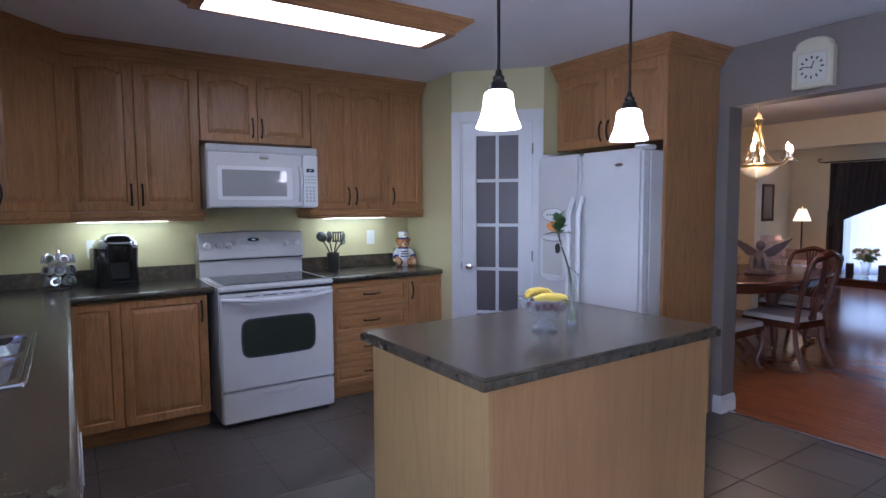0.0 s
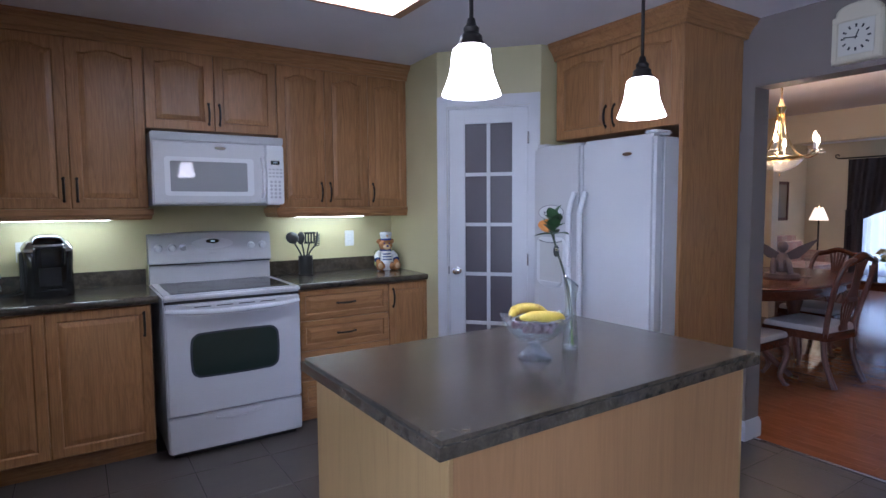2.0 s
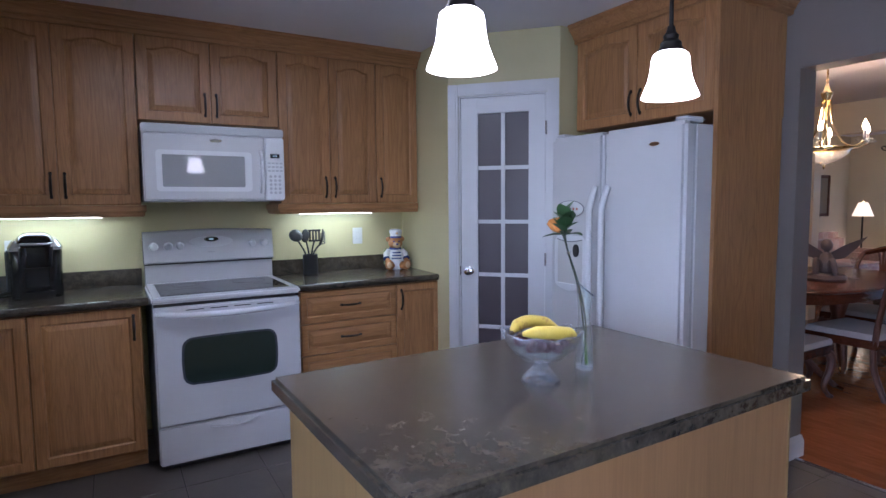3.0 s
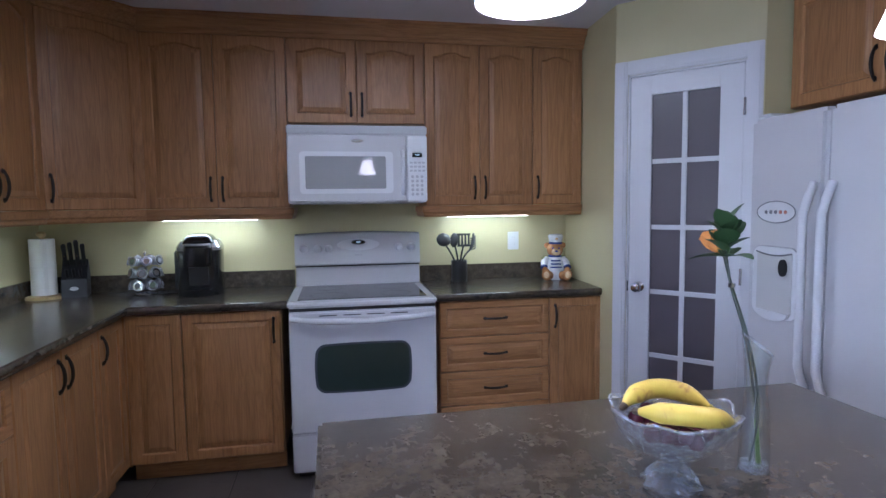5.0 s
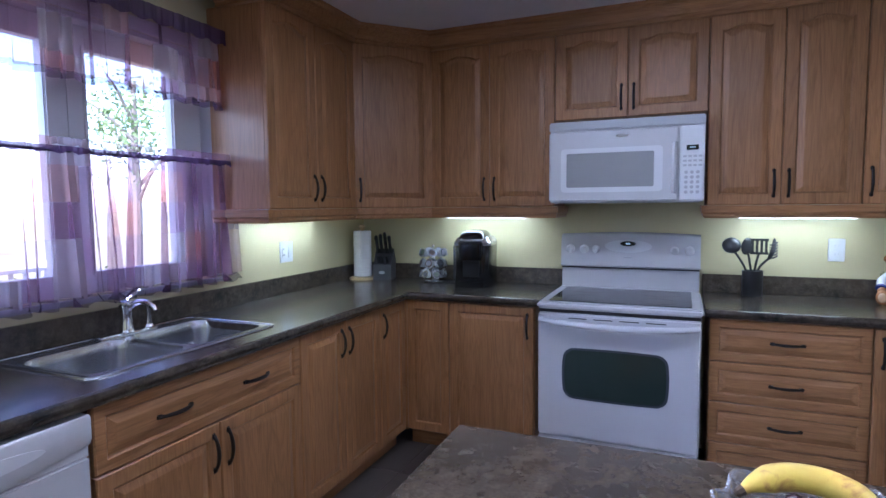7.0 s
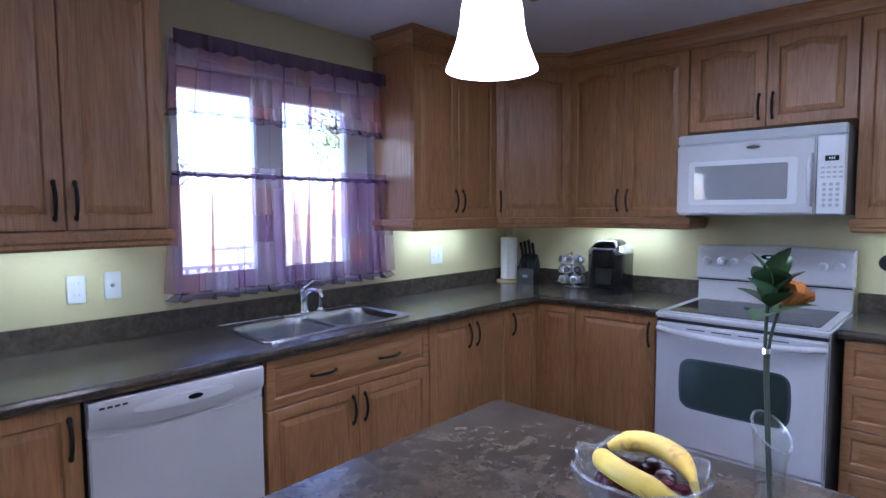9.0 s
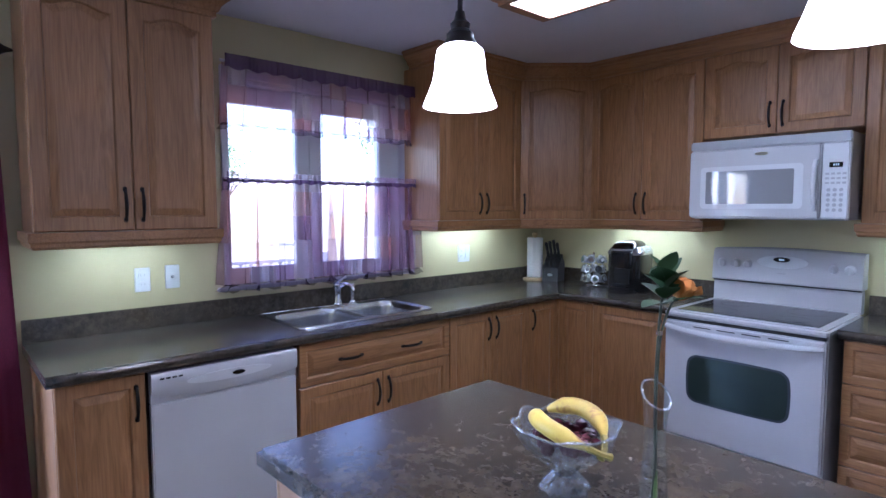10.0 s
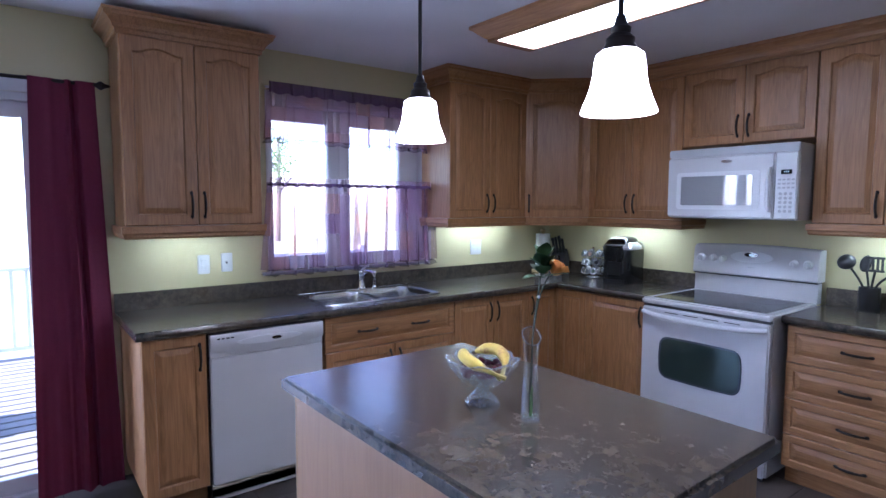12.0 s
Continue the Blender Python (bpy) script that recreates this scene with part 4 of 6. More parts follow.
GRASS = finish(material("lawn", (0.24, 0.25, 0.15), 0.95))
setting("ground", boxes((-260, 260, -260, 260, -1.2, -0.75)), GRASS, "lawn round the house")
deck = thing("deck", pose(0, 0, 0), "weathered grey wooden deck with white railing", "deck")
for i in range(26):
    part("board", boxes((-1.70 - 0.145 * i, -1.575 - 0.145 * i, -6.6, 0.4, -0.16, -0.13), bevel=0.004), DECK, deck)
part("joists", boxes((-5.3, -1.575, -6.6, 0.4, -0.5, -0.165)), DECK, deck)
rail = thing("railing", pose(-5.25, 0, -0.13), "white painted deck railing", "railing")
part("top_rail", boxes((-0.05, 0.05, -6.5, 0.3, 0.92, 0.96), bevel=0.006), TRIM, rail)
part("bottom_rail", boxes((-0.025, 0.025, -6.5, 0.3, 0.09, 0.13)), TRIM, rail)
for i in range(5):
    part("post", boxes((-0.045, 0.045, -6.5 + 1.68 * i, -6.41 + 1.68 * i, 0.0, 1.02), bevel=0.006), TRIM, rail)
for i in range(52):
    part("baluster", boxes((-0.016, 0.016, -6.4 + 0.128 * i, -6.368 + 0.128 * i, 0.13, 0.92)), TRIM, rail)
gchair = thing("garden_chair", pose(-3.1, -4.35, -0.13), "blue-grey tubular steel garden chair on the deck", "chair")
TUBING = material("blue_grey_steel", (0.10, 0.14, 0.2), 0.35, 0.5)
for s in (-0.25, 0.25):
    part("frame", tube(smooth_path([(s, -0.55, 0.02), (s, -0.1, 0.02), (s, 0.36, 0.03), (s, 0.25, 0.28), (s, -0.1, 0.45), (s, -0.32, 0.8), (s, -0.42, 1.05)]), 0.016), TUBING, gchair, smooth=True)
part("seat", box(bmesh.new(), -0.24, 0.24, -0.15, 0.3, 0.40, 0.43, 0.012), TUBING, gchair)
part("backrest", boxes((-0.24, 0.24, -0.36, -0.33, 0.55, 1.0), bevel=0.01), TUBING, gchair, turn=None)

LEAF = finish(material("foliage", (0.12, 0.17, 0.06), 0.7))
BARK = finish(material("bark", (0.2, 0.17, 0.14), 0.9))


def foliage(rng, at, size, count, leaf):
    bm = bmesh.new()
    for _ in range(count):
        a, b, r = rng.uniform(0, 2 * math.pi), rng.uniform(-1, 1), rng.random() ** 0.4
        r *= 0.7 + 0.3 * math.sin(3 * a + at[1]) * math.cos(4 * b)
        q = math.sqrt(1 - b * b)
        p = Vector((at[0] + size[0] * r * q * math.cos(a), at[1] + size[1] * r * q * math.sin(a), at[2] + size[2] * r * b))
        turn = Euler((rng.uniform(0, 6), rng.uniform(0, 6), rng.uniform(0, 6))).to_matrix()
        s = leaf * rng.uniform(0.6, 1.3)
        bm.faces.new([bm.verts.new(p + turn @ Vector(v) * s) for v in ((0, -1, 0), (0.45, 0, 0.1), (0, 1, 0), (-0.45, 0, 0.1))])
    return bm


rng = random.Random(5)
for tx, ty, hgt in ((-15.0, 9.0, 7.0), (-30.0, 8.5, 7.0)):
    tree = thing("tree", pose(tx, ty, -0.75), "leafy green garden tree beyond the deck", "tree", "garden trees")
    bm = tube(smooth_path([(0, 0, 0), (0.1, 0.05, hgt * 0.3), (0.0, 0.15, hgt * 0.6), (0.1, 0.1, hgt * 0.85)]), [0.17 - 0.005 * i for i in range(19)], 8)
    for k in range(6):
        a = k * 1.05
        tube(smooth_path([(0.05, 0.1, hgt * (0.32 + 0.07 * k)), (0.8 * math.cos(a), 0.8 * math.sin(a), hgt * (0.45 + 0.07 * k)), (1.6 * math.cos(a), 1.6 * math.sin(a), hgt * (0.55 + 0.06 * k))], 4), [0.07 - 0.007 * i for i in range(9)], 6, bm)
    part("trunk", bm, BARK, tree)
    part("crown", foliage(rng, (0, 0, hgt * 0.68), (hgt * 0.3, hgt * 0.3, hgt * 0.34), 1300, 0.09), LEAF, tree)
hedge = tagged(part("hedge", foliage(rng, (-9.5, 3.2, -0.45), (0.8, 3.4, 0.85), 2800, 0.09), LEAF), "low uneven garden shrubs behind the deck", "shrubs", kind="stuff")

# ---- kitchen window curtains ----
def patchwork():
    m = material("patchwork_voile", (0.2, 0.08, 0.16), 0.8)
    t = node(m, "ShaderNodeTexCoord")
    snap = m.node_tree.nodes.new("ShaderNodeVectorMath")
    snap.operation = "SNAP"
    snap.inputs[1].default_value = (10.0, 0.115, 0.13)
    m.node_tree.links.new(t.outputs["Object"], snap.inputs[0])
    wn_ = m.node_tree.nodes.new("ShaderNodeTexWhiteNoise")
    m.node_tree.links.new(snap.outputs[0], wn_.inputs["Vector"])
    r = m.node_tree.nodes.new("ShaderNodeValToRGB")
    r.color_ramp.interpolation = "CONSTANT"
    cols = [(0.42, 0.23, 0.36), (0.66, 0.33, 0.31), (0.56, 0.40, 0.50), (0.70, 0.46, 0.42), (0.44, 0.24, 0.36), (0.66, 0.54, 0.56)]
    e = r.color_ramp.elements
    (e[0].position, e[0].color), (e[1].position, e[1].color) = (0.0, (*cols[0], 1)), (1 - 1 / len(cols), (*cols[-1], 1))
    for i in range(1, len(cols) - 1):
        e.new(i / len(cols)).color = (*cols[i], 1)
    m.node_tree.links.new(wn_.outputs["Value"], r.inputs[0])
    c = r.outputs[0]
    finish(m, c)
    k = m.node_tree
    clear, thin, m1, m2 = (k.nodes.new("ShaderNode" + n) for n in ("BsdfTransparent", "BsdfTranslucent", "MixShader", "MixShader"))
    k.links.new(c, thin.inputs[0])
    k.links.new(mixed(m, c, (0.97, 0.91, 0.94), 0.62), clear.inputs[0])
    m1.inputs[0].default_value, m2.inputs[0].default_value = 0.6, 0.66
    k.links.new(k.nodes["Principled BSDF"].outputs[0], m1.inputs[1])
    k.links.new(thin.outputs[0], m1.inputs[2])
    k.links.new(m1.outputs[0], m2.inputs[1])
    k.links.new(clear.outputs[0], m2.inputs[2])
    k.links.new(m2.outputs[0], k.nodes["Material Output"].inputs[0])
    return m


VOILE = patchwork()
HEM = cloth("dark_plum_hem", (0.12, 0.055, 0.12), 0.85, 0.4)
PLUM = cloth("dark_plum_heading", (0.10, 0.05, 0.12), 0.85, 0.2)


def drape(x, y0, y1, z0, z1, folds, amp, seed, flare=0.0, thick=0.0, gather=1.0, nz=18, per=10):
    """A hanging cloth across y that falls in uneven folds."""
    r = random.Random(seed)
    ph = [r.uniform(0, 6.3) for _ in range(5)]
    ny = folds * per
    rows = []
    for k in range(nz + 1):
        s = k / nz                       # 0 at the foot
        row = []
        for i in range(ny + 1):
            u = i / ny
            w = u * folds * 2 * math.pi
            a = amp * (0.55 + 0.45 * math.sin(2.3 * u * folds + ph[0])) * (1 - 0.45 * s * gather)
            off = a * math.sin(w + 1.2 * math.sin(0.7 * w + ph[1]) + 0.5 * (1 - s) * math.sin(1.7 * w + ph[2]))
            yy = y0 + (y1 - y0) * u + (u - 0.5) * 2 * flare * (1 - s) + 0.35 * a * math.cos(w * 0.8 + ph[3]) * (1 - s)
            foot = 0.006 * math.sin(w * 0.5 + ph[4]) * (1 - s)
            row.append((x + off + 0.02 * (1 - s) * thick, yy, z0 + (z1 - z0) * s + foot))
        rows.append(row)
    return loft(bmesh.new(), rows, closed=False, cap=False)


CX = WALL_X + 0.075
val = thing("valance", pose(0, 0, 0), "sheer plum patchwork valance with a gathered dark heading", "curtain")
part("cloth", drape(CX, -2.545, -1.304, 1.885, 2.185, 24, 0.030, 3, 0.02), VOILE, val, smooth=True)
part("heading", drape(CX + 0.040, -2.545, -1.304, 2.150, 2.218, 26, 0.009, 8, nz=4), PLUM, val, smooth=True)
part("hem", drape(CX + 0.002, -2.553, -1.297, 1.862, 1.892, 24, 0.031, 3, 0.02, nz=3), HEM, val, smooth=True)
rod = thing("curtain_rod", pose(CX, 0, 2.19), "thin white curtain rod over the kitchen window", "rod")
part("rod", tube([(0, -2.555, 0), (0, -1.30, 0)], 0.007), TRIM, rod)
tier = thing("tier_curtain", pose(0, 0, 0), "sheer plum patchwork tier curtain gathered on a rod", "curtain")
for a, b, sd in ((-2.552, -1.95, 21), (-1.95, -1.312, 35)):
    part("cloth", drape(CX, a, b, 1.085, 1.625, 12, 0.040, sd, 0.03), VOILE, tier, smooth=True)
    part("hem", drape(CX + 0.002, a, b, 1.052, 1.090, 12, 0.041, sd, 0.03, nz=3), HEM, tier, smooth=True)
part("heading", drape(CX + 0.046, -2.552, -1.312, 1.600, 1.622, 34, 0.010, 11, nz=3), PLUM, tier, smooth=True)
part("ruffle", drape(CX + 0.044, -2.552, -1.312, 1.622, 1.652, 34, 0.012, 12, nz=3), VOILE, tier, smooth=True)
rod2 = thing("curtain_rod", pose(CX, 0, 1.61), "thin dark cafe curtain rod across the window", "rod")
part("rod", tube([(0, -2.555, 0), (0, -1.31, 0)], 0.006), IRON, rod2)

# ---- patio curtain ----
WINE = cloth("wine_red_curtain", (0.135, 0.008, 0.035), 0.8, 0.0, 300)
pc = thing("curtain", pose(0, 0, 0), "floor-length wine red curtain beside the patio door", "curtain")
part("cloth", drape(WALL_X + 0.10, -3.705, -3.432, 0.035, 2.095, 4, 0.030, 41, 0.055, 1.6, nz=26, per=14), WINE, pc, smooth=True)
rod3 = thing("curtain_rod", pose(WALL_X + 0.09, 0, 2.085), "black iron curtain rod with a turned finial", "rod")
part("rod", tube([(0, -5.8, 0), (0, -3.44, 0)], 0.009), IRON, rod3, smooth=True)
part("finial", lathe([(0.004, 0), (0.014, 0.006), (0.009, 0.014), (0.020, 0.03), (0.022, 0.04), (0.012, 0.055), (0.006, 0.075), (0.001, 0.08)], 14), IRON, rod3, smooth=True, turn=pose(0, -3.441, 0, -90))
part("bracket", boxes((-0.089, 0.0, -3.462, -3.447, -0.012, 0.004)), IRON, rod3)

# ---- baseboards, threshold ----
BASE = [(0.0, 0.0), (0.014, 0.0), (0.014, 0.085), (0.009, 0.10), (0.006, 0.115), (0.0, 0.118)]
def skirting(path, label):
    o = moulding(None, "baseboard", path, BASE, 0.0, TRIM, back=0.0)
    tagged(o, label, "baseboard", kind="structure")
skirting([(WALL_X, -3.68), (WALL_X, -3.376)], "white moulded baseboard under the patio curtain")
skirting([(EAST, -2.212), (EAST, OPEN[1]), (3.03, OPEN[1]), (3.03, -2.19)], "white moulded baseboard round the opening")
skirting([(3.03, OPEN[0]), (EAST, OPEN[0]), (EAST, -6.5)], "white moulded baseboard beyond the opening")
setting("threshold", boxes((2.952, 2.978, -4.6, -2.26, -0.003, 0.006), bevel=0.002), STEEL, "thin metal threshold strip between tile and wood")

# ---- dining room ----
def cabriole(h, out, r0=0.035):
    """A curved leg that swells at the knee and ends in a pad foot; it leans out along out."""
    o = Vector((*out, 0))
    pts = [Vector((0, 0, h)), o * 0.03 + Vector((0, 0, h * 0.82)), o * 0.025 + Vector((0, 0, h * 0.55)), o * 0.0 + Vector((0, 0, h * 0.25)), o * 0.02 + Vector((0, 0, h * 0.06)), o * 0.035 + Vector((0, 0, 0.0))]
    path = smooth_path(pts, 4)
    n = len(path) - 1
    return tube(path, [r0 * (1.0 - 0.55 * min(1, i / n * 1.25)) + (0.008 if i > n - 3 else 0) for i in range(n + 1)], 8)


table = thing("dining_table", pose(4.78, -1.42, 0), "polished dark cherry oval dining table on pedestals", "table")
def oval(a, b, z, p=2.6, n=48):
    return [(a * math.copysign(abs(math.cos(t)) ** (2 / p), math.cos(t)), b * math.copysign(abs(math.sin(t)) ** (2 / p), math.sin(t)), z) for t in [2 * math.pi * i / n for i in range(n)]]
part("tabletop", loft(bmesh.new(), [oval(0.90, 0.54, 0.728), oval(0.93, 0.57, 0.735), oval(0.94, 0.58, 0.748), oval(0.93, 0.57, 0.758), oval(0.92, 0.56, 0.760)]), CHERRY, table, smooth=True)
part("apron", loft(bmesh.new(), [oval(0.80, 0.46, 0.64), oval(0.81, 0.47, 0.728)]), CHERRY, table, smooth=True)
for s in (-0.45, 0.45):
    col = part("pedestal", lathe([(0.07, 0.16), (0.085, 0.22), (0.06, 0.30), (0.05, 0.40), (0.075, 0.50), (0.06, 0.58), (0.11, 0.64)], 20, at=(s, 0, 0)), CHERRY_Z, table, smooth=True)
    for k in range(3):
        a = radians(-90 + 120 * k if s < 0 else 90 + 120 * k)
        dx, dy = math.cos(a), math.sin(a)
        pts = smooth_path([(s + 0.04 * dx, 0.04 * dy, 0.24), (s + 0.14 * dx, 0.14 * dy, 0.25), (s + 0.28 * dx, 0.28 * dy, 0.13), (s + 0.42 * dx, 0.42 * dy, 0.035)], 5)
        leg = part("leg", tube(pts, [0.035 - 0.001 * i for i in range(len(pts))], 8), CHERRY_Z, col, smooth=True)
        part("foot_cap", tube([(s + 0.41 * dx, 0.41 * dy, 0.032), (s + 0.47 * dx, 0.47 * dy, 0.022)], [0.022, 0.018], 8), BRASS, leg, "brass toe cap", True)

IVORY = cloth("ivory_upholstery", (0.5, 0.46, 0.45), 0.85, 0.0, 250)
def dining_chair(m):
    c = thing("dining_chair", m, "carved dark cherry dining chair with ivory upholstered seat", "chair", "chairs round the dining table")
    bm = loft(bmesh.new(), [[(x * k, y * k, z) for x, y in ((-0.24, 0.24), (-0.20, -0.22), (0.20, -0.22), (0.24, 0.24))] for k, z in ((1.0, 0.44), (1.01, 0.46), (0.98, 0.485), (0.85, 0.50))])
    part("seat", bm, IVORY, c, "ivory upholstered seat pad", True)
    part("seat_frame", loft(bmesh.new(), [[(x, y, z) for x, y in ((-0.25, 0.25), (-0.21, -0.23), (0.21, -0.23), (0.25, 0.25))] for z in (0.375, 0.44)]), CHERRY, c)
    for s in (-1, 1):
        part("leg", cabriole(0.40, (s, 1)), CHERRY_Z, c, turn=Matrix.Translation((s * 0.21, 0.21, 0)), smooth=True)
        part("leg", tube(smooth_path([(s * 0.19, -0.20, 0.40), (s * 0.19, -0.22, 0.2), (s * 0.20, -0.30, 0.0)], 5), 0.021, 8), CHERRY_Z, c, smooth=True)
        part("back_post", tube(smooth_path([(s * 0.19, -0.21, 0.40), (s * 0.205, -0.24, 0.62), (s * 0.225, -0.30, 0.88), (s * 0.185, -0.345, 1.03), (s * 0.10, -0.355, 1.055)], 6), 0.021, 8), CHERRY_Z, c, smooth=True)
    part("crest_rail", tube(smooth_path([(-0.19, -0.345, 1.02), (-0.10, -0.355, 1.055), (0.0, -0.36, 1.085), (0.10, -0.355, 1.055), (0.19, -0.345, 1.02)], 5), [0.022 + 0.014 * math.sin(math.pi * i / 20) for i in range(21)], 8, flat=0.7), CHERRY, c, smooth=True)
    splat = bmesh.new()
    for k in (-2, -1, 0, 1, 2):
        tube(smooth_path([(0.012 * k, -0.235, 0.47), (0.040 * k, -0.265, 0.66), (0.016 * k, -0.30, 0.82), (0.034 * k, -0.35, 1.05)], 5), 0.011, 6, splat, 0.6)
    box(splat, -0.05, 0.05, -0.245, -0.225, 0.45, 0.50, 0.006)
    box(splat, -0.07, 0.07, -0.30, -0.265, 0.70, 0.735, 0.008)
    part("splat", splat, CHERRY_Z, c, "pierced vase-shaped splat", True)
    return c


low = Matrix.Diagonal((1, 1, 0.93, 1))
chair0 = dining_chair(pose(4.58, -1.86, 0, 0, 0, -6) @ low)
copy_thing(chair0, pose(5.62, -1.46, 0, 0, 0, 88) @ low)
copy_thing(chair0, pose(3.90, -1.66, 0, 0, 0, -85) @ low)

statue = thing("fairy_statuette", pose(4.70, -1.56, 0.76, 0, 0, -65) @ Matrix.Diagonal((1.3, 1.3, 1.25, 1)), "small dark winged statuette seated on a rock", "statuette")
bm = lathe([(0.10, 0), (0.11, 0.012), (0.10, 0.035), (0.06, 0.045)], 16)
lathe([(0.035, 0.04), (0.05, 0.07), (0.04, 0.12), (0.03, 0.16), (0.012, 0.178), (0.03, 0.20), (0.034, 0.225), (0.02, 0.25), (0.004, 0.256)], 14, bm)
tube(smooth_path([(-0.02, -0.02, 0.06), (-0.05, -0.06, 0.13), (-0.05, -0.08, 0.04)], 4), 0.018, 8, bm)
tube(smooth_path([(0.02, -0.03, 0.06), (0.03, -0.08, 0.13), (0.05, -0.09, 0.04)], 4), 0.018, 8, bm)
for s in (-1, 1):
    base = Vector((0, 0.03, 0.15))
    tips = [(0.02, 0.01, 0.02), (0.09, 0.02, 0.070), (0.20, 0.05, 0.125), (0.15, 0.045, 0.050), (0.09, 0.04, -0.015), (0.02, 0.01, -0.03)]
    loft(bm, [[base + Vector((s * x * k, y * k + d, z * k)) for x, y, z in tips] for k, d in ((1.0, 0.0), (1.0, 0.005))])
statue_m = finish(material("painted_resin", (0.12, 0.088, 0.085), 0.5))
sm = part("figure", bm, statue_m, statue, smooth=True)


def candlestick(x, y):
    c = thing("candlestick", pose(x, y, 0.76), "clear crystal candlestick on the dining table", "candlestick", "candlesticks")
    part("stem", lathe([(0.04, 0), (0.042, 0.006), (0.015, 0.02), (0.012, 0.05), (0.02, 0.065), (0.012, 0.08), (0.016, 0.12), (0.032, 0.165), (0.034, 0.17)], 14), CRYSTAL, c, smooth=True)


candlestick(4.55, -1.42)
candlestick(4.92, -1.66)

ch = thing("chandelier", pose(4.45, -1.63, -0.04), "brass chandelier with lit candle bulbs and crystal bowl", "lamp")
part("ceiling_rose", lathe([(0.01, 2.395), (0.05, 2.405), (0.065, 2.425), (0.065, CEILING + 0.04)], 20), BRASS, ch, smooth=True)
part("chain", tube([(0.004 * math.sin(i * 1.9), 0.004 * math.cos(i * 1.9), 2.28 + 0.0065 * i) for i in range(19)], 0.006, 6), BRASS, ch)
part("column", lathe([(0.005, 1.80), (0.012, 1.86), (0.006, 1.92), (0.006, 2.10), (0.016, 2.15), (0.034, 2.19), (0.040, 2.215), (0.026, 2.23), (0.008, 2.28)], 16), BRASS, ch, smooth=True)
part("band", loft(bmesh.new(), [[(q * math.cos(i * math.pi / 16), q * math.sin(i * math.pi / 16), z) for i in range(32)] for q, z in ((0.166, 1.797), (0.172, 1.80), (0.172, 1.812), (0.166, 1.815))], cap=False), BRASS, ch, smooth=True)
bowl = part("crystal_bowl", loft(bmesh.new(), [[(q * math.cos(i * math.pi / 14), q * math.sin(i * math.pi / 14), z) for i in range(28)] for q, z in ((0.006, 1.685), (0.02, 1.695), (0.07, 1.71), (0.12, 1.74), (0.155, 1.775), (0.168, 1.797))], cap=False), CRYSTAL, ch, "cut crystal bowl")
part("drop", lathe([(0.002, 1.655), (0.009, 1.672), (0.004, 1.688)], 10), BRASS, ch)
for k in range(6):
    a = radians(60 * k + 20)
    cx, cy = math.cos(a), math.sin(a)
    arm = part("arm", tube(smooth_path([(0.03 * cx, 0.03 * cy, 2.16), (0.05 * cx, 0.05 * cy, 2.0), (0.12 * cx, 0.12 * cy, 1.86), (0.21 * cx, 0.21 * cy, 1.81), (0.285 * cx, 0.285 * cy, 1.84)], 5), 0.006, 6), BRASS, ch, smooth=True)
    at = (0.285 * cx, 0.285 * cy, 0)
    part("bobeche", lathe([(0.01, 1.835), (0.05, 1.845), (0.056, 1.856), (0.02, 1.85)], 16, at=at), CRYSTAL, arm, "crystal drip pan", True)
    part("candle_sleeve", lathe([(0.011, 1.85), (0.011, 1.915)], 12, at=at), TRIM, arm)
    part("candle_bulb", lathe([(0.008, 1.915), (0.017, 1.935), (0.013, 1.96), (0.003, 1.99)], 12, at=at), FLAME, arm, "lit flame-shaped bulb", True)
bulb("chandelier_light", (4.45, -1.63, 2.02), 6.5, (1.0, 0.68, 0.36), 0.12)

# ---- wall clock ----
CREAM = painted("cream_paint", (0.55, 0.50, 0.38), 0.5)
clk = thing("wall_clock", pose(EAST - 0.002, -2.664, 2.083, 0, 0, -90), "cream arched wall clock with roman dial above the opening", "clock")
W = 0.215
bm = bmesh.new()
outline = [(0, 0), (W, 0), (W, 0.225)] + [(W / 2 + (W / 2 - 0.012) * math.cos(radians(a)), 0.228 + 0.055 * math.sin(radians(a)) ** 0.7) for a in range(0, 181, 15)] + [(0, 0.225)]
loft(bm, [[(x, 0, z) for x, z in outline], [(x, -0.045, z) for x, z in outline], [(0.01 + x * (1 - 0.02 / W), -0.052, 0.008 + z * 0.95) for x, z in outline]])
part("case", bm, CREAM, clk)
part("frame", boxes((0.004, W - 0.004, -0.062, -0.052, 0.195, 0.222), (0.004, 0.03, -0.060, -0.052, 0.01, 0.195), (W - 0.03, W - 0.004, -0.060, -0.052, 0.01, 0.195), (0.03, W - 0.03, -0.060, -0.052, 0.01, 0.032), bevel=0.003), CREAM, clk)
dial = part("dial", boxes((0.032, W - 0.032, -0.056, -0.050, 0.034, 0.193)), painted("clock_dial_paint", (0.55, 0.53, 0.47), 0.5), clk, "white square dial")
INK = material("clock_ink", (0.02, 0.02, 0.025), 0.5)
cxm, czm = W / 2, 0.113
for k in range(12):
    a = radians(30 * k)
    bm = box(bmesh.new(), -0.004, 0.004, -0.001, 0.001, 0.048, 0.064)
    part("numeral", bm, INK, dial, turn=Matrix.Translation((cxm, -0.057, czm)) @ pose(0, 0, 0, 0, math.degrees(a)))
for ang, ln in ((20, 0.036), (277, 0.052)):
    part("clock_hand", box(bmesh.new(), -0.0025, 0.0025, -0.001, 0.001, -0.008, ln), INK, dial, turn=Matrix.Translation((cxm, -0.0595, czm)) @ pose(0, 0, 0, 0, ang))

